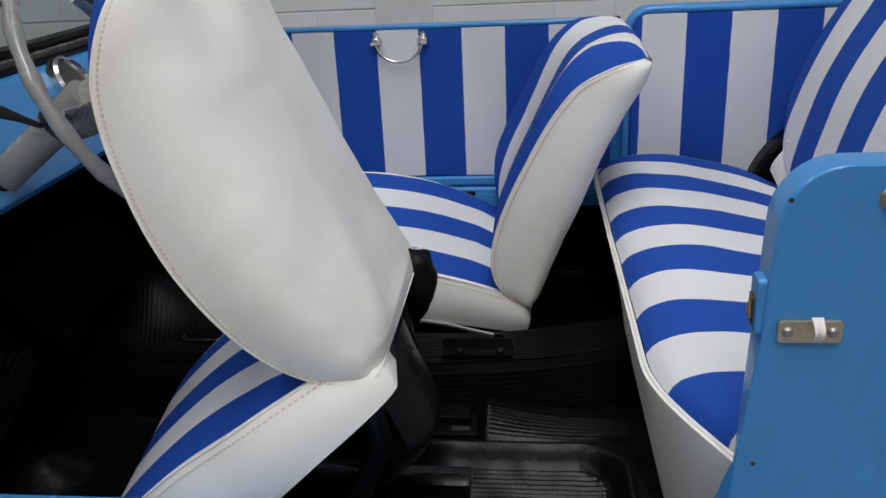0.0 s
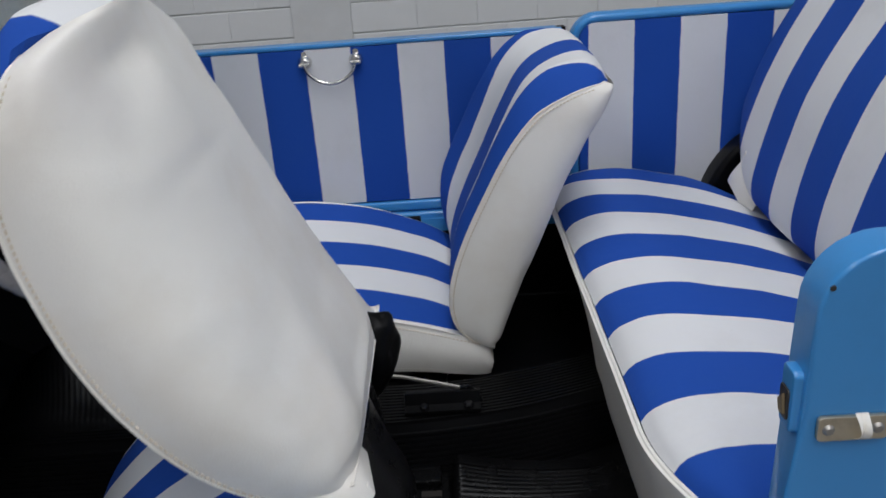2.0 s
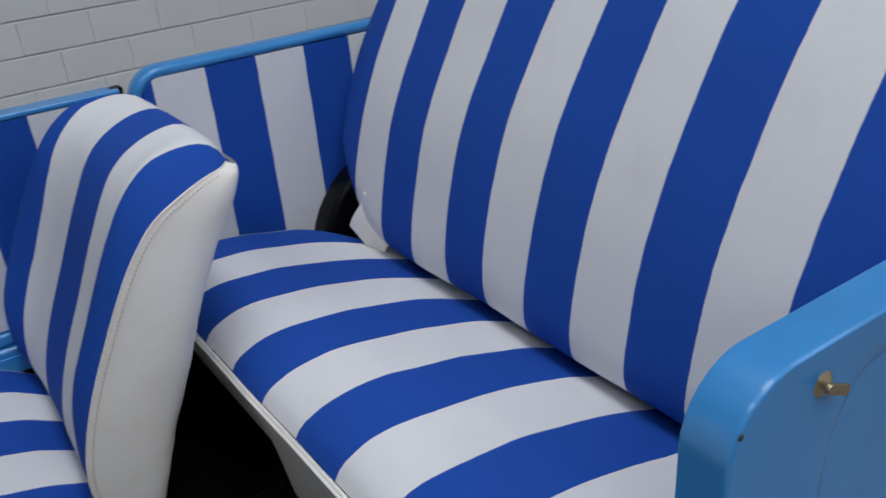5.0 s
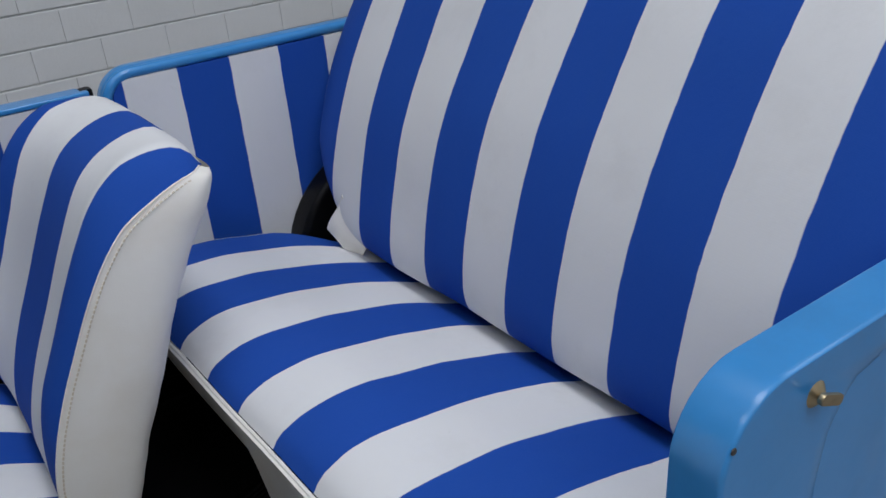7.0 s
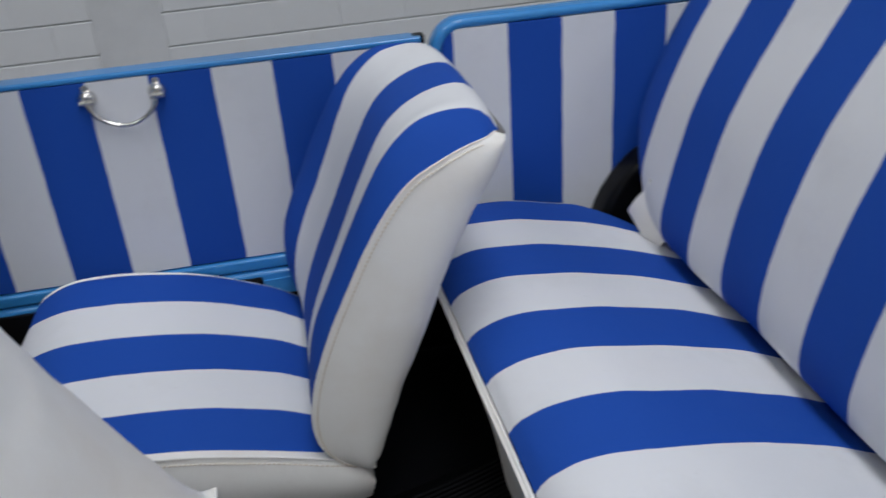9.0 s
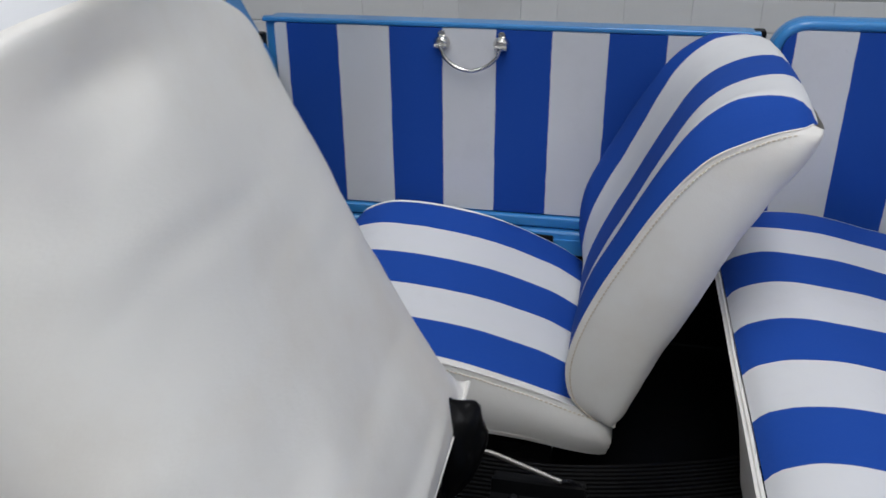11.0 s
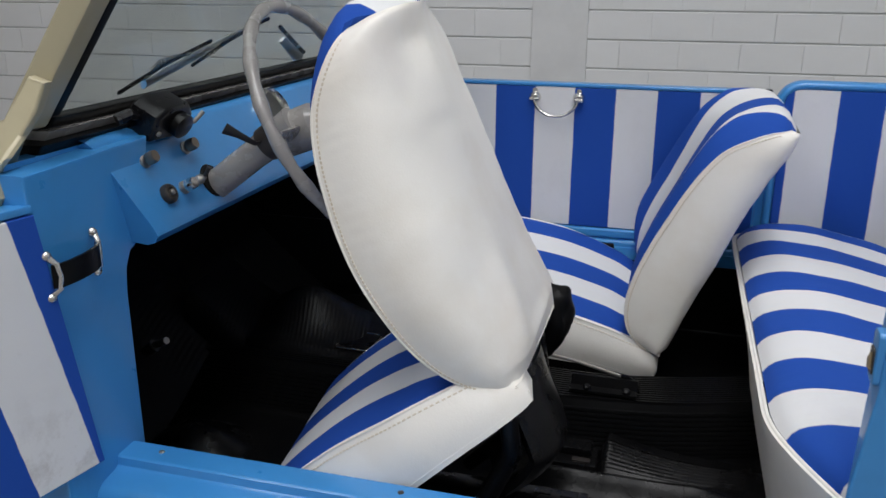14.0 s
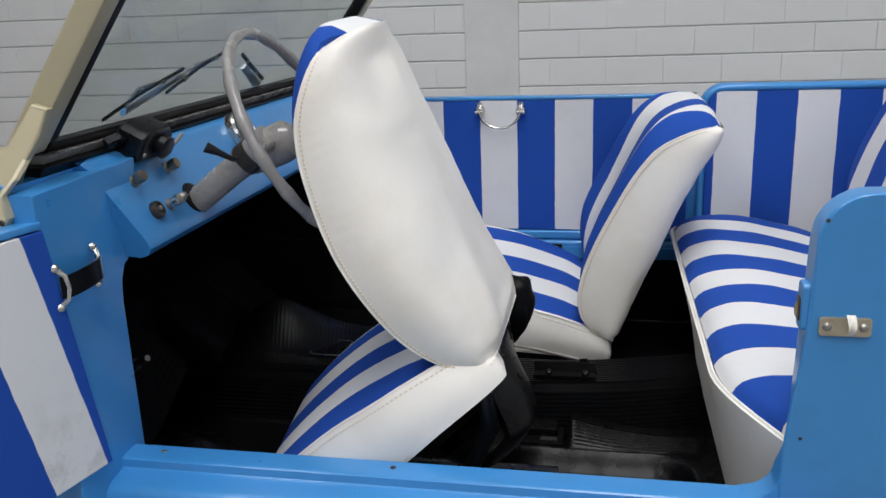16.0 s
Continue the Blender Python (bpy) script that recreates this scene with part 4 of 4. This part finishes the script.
def cush_side(u, v):
    """Vinyl round the cushion: down one side, under it, up the other and back under the cloth."""
    x, zt, zb, w = cush_at(u)
    if v < 0.25:
        f = v / 0.25
        return (x, -w - 0.008 * math.sin(math.pi * f), zt + (zb - zt) * f)
    if v < 0.5:
        return (x, -w + 2 * w * (v - 0.25) / 0.25, zb)
    if v < 0.75:
        f = (v - 0.5) / 0.25
        return (x, w + 0.008 * math.sin(math.pi * f), zb + (zt + cush_lift(1, u) - zb) * f)
    f = (v - 0.75) / 0.25
    y = 1 - 2 * f
    return (x, w * y, zt + cush_lift(y, u) - 0.004)


def cushion_body():
    bm = grid(cush_side, 48, 48, close_v=True)
    for end in (-0.466, 0.008):
        bm.faces.new(sorted((v for v in bm.verts if abs(v.co.x - end) < 1e-4), key=lambda v: math.atan2(v.co.z - (0.045 if end < 0 else -0.010), v.co.y)))
    bmesh.ops.recalc_face_normals(bm, faces=bm.faces[:])
    return bm


def stitches(fn, count, size):
    """Small raised stitches along a seam, as one mesh."""
    bms = []
    for i in range(count):
        p, q = Vector(fn((i + 0.15) / count)), Vector(fn((i + 0.75) / count))
        bms.append(tube([p, q], size, 5))
    return joined(bms)


def seat(name, label, table, rise=0.0, swell=0.0, lift=0.057, taper=0.0, skew=0.0):
    """A bucket seat, its origin at the low rear edge. table: the cover's fill; rise: how far the cushion stands up."""
    FILL[:] = table
    SWELL[0], LIFT[0], TAPER[0] = swell, lift, taper
    s = thing(name, label, "car seat", "front seats")

    def raised(bm):
        for v in bm.verts:  # the rear end runs aslant, behind the backrest
            v.co.x -= (skew * max(0, (v.co.y + 0.2) / 0.4) - 0.20 * skew) * max(0, (v.co.x + 0.15) / 0.15)
            if skew:  # the side panel clears the sill
                v.co.y *= 0.94 if v.co.y < 0 else 1
        bm.transform(Matrix.Translation((0, 0, rise)))
        return bm

    cover = vinyl("worn_ivory_vinyl", [(Vector(back_rear(0.87, 0.24)), 0.062)]) if swell else VINYL
    back = part("backrest_cover", grid(back_rear, 170, 64), cover, s, "ivory vinyl backrest cover")
    part("backrest_face", grid(back_front, 64, 48), CLOTH_TIPPED_BACK if swell else CLOTH_BACK, s, "striped awning cloth")
    for side in (-1, 1):
        def on_seam(u, side=side):
            w = half_width(u, side)
            a, f = seam_at(u)
            p = FOOT + (a - 0.002) * CH + (f - 0.007) * FW
            return (p.x, side * (w + 0.0022), p.z)
        tagged(part("stitching", stitches(lambda u: on_seam(0.06 + 0.90 * u), 90, 0.0011), THREAD, back), kind="stuff")
        if side < 0:
            part("piping", (tube([(lambda q: (q.x, side * (half_width(i / 60, side) + 0.0004), q.z))(seam_point(i / 60)) for i in range(61)], 0.0013, 6)), VINYL, back)
    part("foot_welt", tube([back_rear(0.008, 0.08 + 0.84 * i / 40) for i in range(41)], 0.0020, 8), VINYL, back)
    base = part("cushion_cover", raised(cushion_body()), VINYL, s, "ivory vinyl cushion cover")
    part("cushion_face", raised(grid(lambda u, v: cush_top(0.95 * u, v), 48, 40)), CLOTH_TIPPED if swell else CLOTH_SEAT, s, "striped awning cloth")
    for side in (-1, 1):
        def on_edge(u, side=side):
            x, zt, zb, w = cush_at(u)
            return (x, side * (w + 0.003), zt - 0.009 + cush_lift(side, u))
        tagged(part("stitching", raised(stitches(lambda u: on_edge(0.1 + 0.85 * u), 70, 0.0011)), THREAD, base), kind="stuff")
        if side < 0:
            part("piping", raised(tube([(lambda c: (c[0], side * (c[3] + 0.0005), c[1] + cush_lift(side, 0.87 * i / 40)))(cush_at(0.87 * i / 40)) for i in range(41)], 0.0016, 6)), VINYL, base)
    part("lower_welt", raised(tube([(lambda c: (c[0], -c[3] - 0.001, c[2] + 0.007))(cush_at(0.06 + 0.93 * i / 40)) for i in range(41)], 0.0015, 6)), VINYL, base)
    part("seat_pan", raised(box(-0.42, -0.08, -0.10, 0.10, -0.024, 0.001, 0.004)), BLACK_PAINT, s)
    return s


passenger = seat("passenger_seat", "upright bucket seat in blue and white stripes with ivory vinyl sides", UPRIGHT)
passenger.matrix_world = Matrix.Translation((1.136, 1.064, 0.490))
driver = seat("driver_seat", "bucket seat tipped forward, ivory vinyl back and striped cloth face", TIPPED, 0.026, 0.046, 0.040, 0.060, 0.10)
driver.matrix_world = Matrix.Translation((0.9915, 0.4114, 0.6925)) @ pose(0, 0, 0, 0, -47.45, 0)


def under(name, bm, material, parent, label=""):
    """A part built in its final place, under a thing that is already placed."""
    ob = part(name, bm, material, parent, label)
    ob.matrix_parent_inverse = parent.matrix_world.inverted()
    return ob


SHROUD = [(0.0, 0.985, 0.690), (0.2, 1.002, 0.640), (0.45, 1.024, 0.588), (0.58, 1.028, 0.562), (0.8, 0.992, 0.515), (1.0, 0.925, 0.468)]
under("shroud", thicken(grid(lambda u, v: (curve_at(SHROUD, u)[0] - 0.03 * abs(2 * v - 1) ** 3, 0.33 + 0.17 * v, curve_at(SHROUD, u)[1]), 30, 14), 0.012), BLACK_PAINT, driver, "glossy black under-seat shroud")
for y in (0.30, 0.53):
    under("leg", tube([(0.965, y, 0.672), (0.975, y, 0.60), (0.93, y, 0.50), (0.86, y, 0.425)], [0.012, 0.014, 0.014, 0.012], 10), BLACK_PAINT, driver)


def flap_lump(u, v):
    """A crumpled pouch of black lining."""
    a, b = 2 * math.pi * u, math.pi * v
    q = Vector((math.cos(a) * math.sin(b), math.sin(a) * math.sin(b), math.cos(b)))
    r = 1 + 0.16 * noise.noise(q * 1.8) + 0.035 * noise.noise(q * 5)
    return (0.968 + 0.046 * r * q.x + 0.012 * q.z, 0.572 + 0.034 * r * q.y, 0.676 + 0.064 * r * q.z)


under("cover_flap", grid(flap_lump, 36, 24, close_u=True), RUBBER, driver, "crumpled black lining hanging out of the cover")

# ---- rear bench ----
bench = thing("rear_bench", "rear bench seat in blue and white stripes with ivory vinyl front", "bench seat")
Y0, Y1 = 0.206, 1.262


TOP = [(0.0, 1.287, 0.660), (0.05, 1.300, 0.676), (0.14, 1.340, 0.690), (0.28, 1.40, 0.690), (0.48, 1.48, 0.678), (0.75, 1.60, 0.647), (1.0, 1.705, 0.605)]


def bench_top(u, v):
    """Cloth top: rounded at the front and at both ends, falling to the rear."""
    y = Y0 + (Y1 - Y0) * v
    y -= 0.13 * max(0, (u - 0.60) / 0.40) ** 1.3 * max(0, v - 0.6) / 0.4
    end = abs(2 * v - 1)
    x, z = curve_at(TOP, u)
    near = 0.060 * max(0, (0.40 - y) / 0.175) ** 2 * (1 - u) ** 3
    far = 0.028 * end**14 if v > 0.5 else 0
    return (x - 0.008 + far + near + 0.014 * (1 - v), y, z - (0.014 if v > 0.5 else 0.010) * end**12 + 0.004 * noise.noise((5 * u, 6 * v, 3.1)))


def bench_front(u, v):
    """Vinyl apron under the front edge."""
    x, y, z = bench_top(0, u)
    low = 0.385 if y < 0.80 else 0.492 if y > 0.84 else 0.385 + 0.107 * (y - 0.80) / 0.04
    k = v
    return (x - 0.004 + 0.062 * k**1.2 + 0.004 * math.sin(2 * math.pi * k), y, z + (low - z) * k)


part("cushion_face", grid(bench_top, 36, 90), CLOTH_BENCH_SEAT, bench, "striped awning cloth")
apron = part("apron", thicken(grid(bench_front, 120, 14), 0.006), VINYL, bench, "ivory vinyl apron")
part("piping", tube([(lambda p: (p[0] - 0.004, p[1], p[2]))(bench_top(0, i / 80)) for i in range(81)], 0.0026, 8), VINYL, apron)
for v in (0.0, 1.0):
    part("end_cover", grid(lambda a, b: (lambda p: (p[0] - 0.002 + 0.062 * b * (1 - a), p[1] + (0.003 if v else -0.003), p[2] + (0.495 - p[2]) * b))(bench_top(a, v)), 24, 8), VINYL, bench)
part("bench_box", box(1.385, 1.70, 0.25, 1.235, 0.385, 0.60), BLACK_PAINT, bench)

BACK = [(0.0, 1.700, 0.628), (0.06, 1.660, 0.640), (0.12, 1.639, 0.662), (0.22, 1.637, 0.715), (0.42, 1.660, 0.82), (0.60, 1.696, 0.913), (0.76, 1.741, 0.994), (0.90, 1.795, 1.078), (0.97, 1.842, 1.130), (1.0, 1.875, 1.146)]
BW0, BW1 = 0.225, 1.288


def bench_back(u, v):
    """Cloth face of the backrest, pillowy, with rounded top corners and ends."""
    x, z = curve_at(BACK, u)
    yy = 2 * v - 1
    corner = 0.075 * max(0, (u - 0.72) / 0.28) ** 3 + (0.20 * max(0, (0.40 - u) / 0.40) ** 1.5 if yy > 0 else 0.060 * max(0, (0.30 - u) / 0.30) ** 1.4)
    c, half = (BW0 + BW1) / 2, (BW1 - BW0) / 2 - corner
    return (x + 0.060 * abs(yy) ** 16 * (1 - 0.4 * u) + 0.004 * noise.noise((4 * u, 7 * v, 8.3)), c + half * yy, z - 0.010 * abs(yy) ** 6 * u)


part("backrest_face", grid(bench_back, 56, 90), CLOTH_BENCH, bench, "striped awning cloth")
part("backrest_board", prism([(1.705, 0.62), (1.745, 0.62), (1.88, 1.09), (1.862, 1.105), (1.82, 1.07)], "y", 0.30, 1.19, 0.01), VINYL, bench)


def end_roll(v):
    def fn(a, b):
        p = Vector(bench_back(a, v))
        return p + Vector((0.04 * (1 - 0.6 * a), (-0.012 if v else 0.012) * b, 0.0)) * b
    return fn


for v in (0.0, 1.0):
    part("backrest_end", grid(end_roll(v), 30, 6), CLOTH_BENCH, bench)
part("cover_tail", thicken(grid(lambda u, v: Vector((1.640, 1.132, 0.738)) + u * Vector((-0.012, 0.048, -0.074)) * (1 - 0.25 * v) + v * Vector((0.022, -0.030, -0.092)) + Vector((0.003 * math.sin(6 * u + 3 * v), 0, 0)), 12, 12), 0.003), VINYL, bench, "loose white tail of the backrest cover")

# ---- seat mounts on the tunnel ----
mount = thing("seat_bracket", "black painted seat mounting bracket with bolts", "bracket")
part("channel", prism([(0.690, 0.500), (0.745, 0.503), (0.745, 0.508), (0.722, 0.510), (0.716, 0.524), (0.711, 0.524), (0.706, 0.507), (0.690, 0.505)], "x", 1.0, 1.115, 0.001), RUBBER, mount)
for x in (1.030, 1.097):
    part("bolt", lathe([(0.0, 0.009), (0.005, 0.009), (0.007, 0.007), (0.007, 0.0)], 6, facing((x, 0.697, 0.505), (0, -0.2, 1))), BLACK_PAINT, mount)
part("plate", prism([(1.070, 0.500), (1.120, 0.500), (1.112, 0.520), (1.098, 0.530), (1.085, 0.528)], "y", 0.716, 0.722, 0.002), BLACK_PAINT, mount)
part("rod", tube([(0.90, 0.760, 0.540), (1.00, 0.744, 0.534), (1.085, 0.716, 0.528)], 0.0032, 8), STEEL, mount)
slide = thing("seat_rail", "black steel seat runner on the car floor", "seat rail", "seat rails")
part("runner", prism([(0.455, 0.395), (0.50, 0.395), (0.50, 0.425), (0.49, 0.432), (0.465, 0.432), (0.455, 0.425)], "x", 0.70, 1.06, 0.002), BLACK_PAINT, slide)
for x in (0.98, 1.02):
    part("slot", box(x, x + 0.025, 0.470, 0.485, 0.431, 0.434, 0.001), BLACK_PAINT, slide)
copy_thing(slide, Matrix.Translation((0.02, -0.19, 0)))
for y in (0.93, 1.20):
    copy_thing(slide, Matrix.Translation((0.0, y - 0.478, 0.0)))
for y in (0.93, 1.20):
    leg = part("support_post", prism([(0.80, 0.42), (1.06, 0.42), (1.09, 0.478), (0.74, 0.478)], "y", y - 0.012, y + 0.012, 0.002), BLACK_PAINT)
    leg.parent = passenger
    leg.matrix_parent_inverse = passenger.matrix_world.inverted()

# ---- block wall, laid piece by piece ----
COURSE, LENGTH, GAP = 0.1393, 0.2815, 0.006


def lay(x0, x1, z, name="block"):
    """One block of the wall, from x0 to x1 along it."""
    w = x1 - x0 - 0.0010
    key = round(w, 3)
    if key not in BLOCKS:
        bm = box(-w / 2, w / 2, 0.0, 0.02, -(COURSE - GAP) / 2, (COURSE - GAP) / 2)
        bmesh.ops.bevel(bm, geom=[e for e in bm.edges if abs(e.verts[0].co.x - e.verts[1].co.x) > 0.01], offset=0.0035, segments=1, affect="EDGES", profile=0.5)
        bmesh.ops.bevel(bm, geom=[e for e in bm.edges if abs(e.verts[0].co.z - e.verts[1].co.z) > 0.05], offset=0.0016, segments=1, affect="EDGES", profile=0.5)
        me = bpy.data.meshes.new("block")
        bm.to_mesh(me)
        bm.free()
        me.materials.append(BLOCK)
        BLOCKS[key] = me
    ob = new(name, BLOCKS[key])
    ob.parent = wall_north
    ob.location = ((x0 + x1) / 2, random.uniform(0.0, 0.0022), z + COURSE / 2)
    ob.rotation_euler = (random.uniform(-0.004, 0.004), 0, random.uniform(-0.003, 0.003))


BLOCKS = {}
for r in range(-4, 6):
    z = 0.8885 + r * COURSE
    first = 0.157 if r % 2 else 0.303 - 0.0
    x = 0.0
    edge = first
    while x < 3.1:
        lay(x, edge, z)
        x, edge = edge, edge + LENGTH
    x, edge = -0.275, -0.275 - (0.157 if r % 2 else 0.290)
    while x > -3.6:
        lay(edge, x, z)
        x, edge = edge, edge - LENGTH
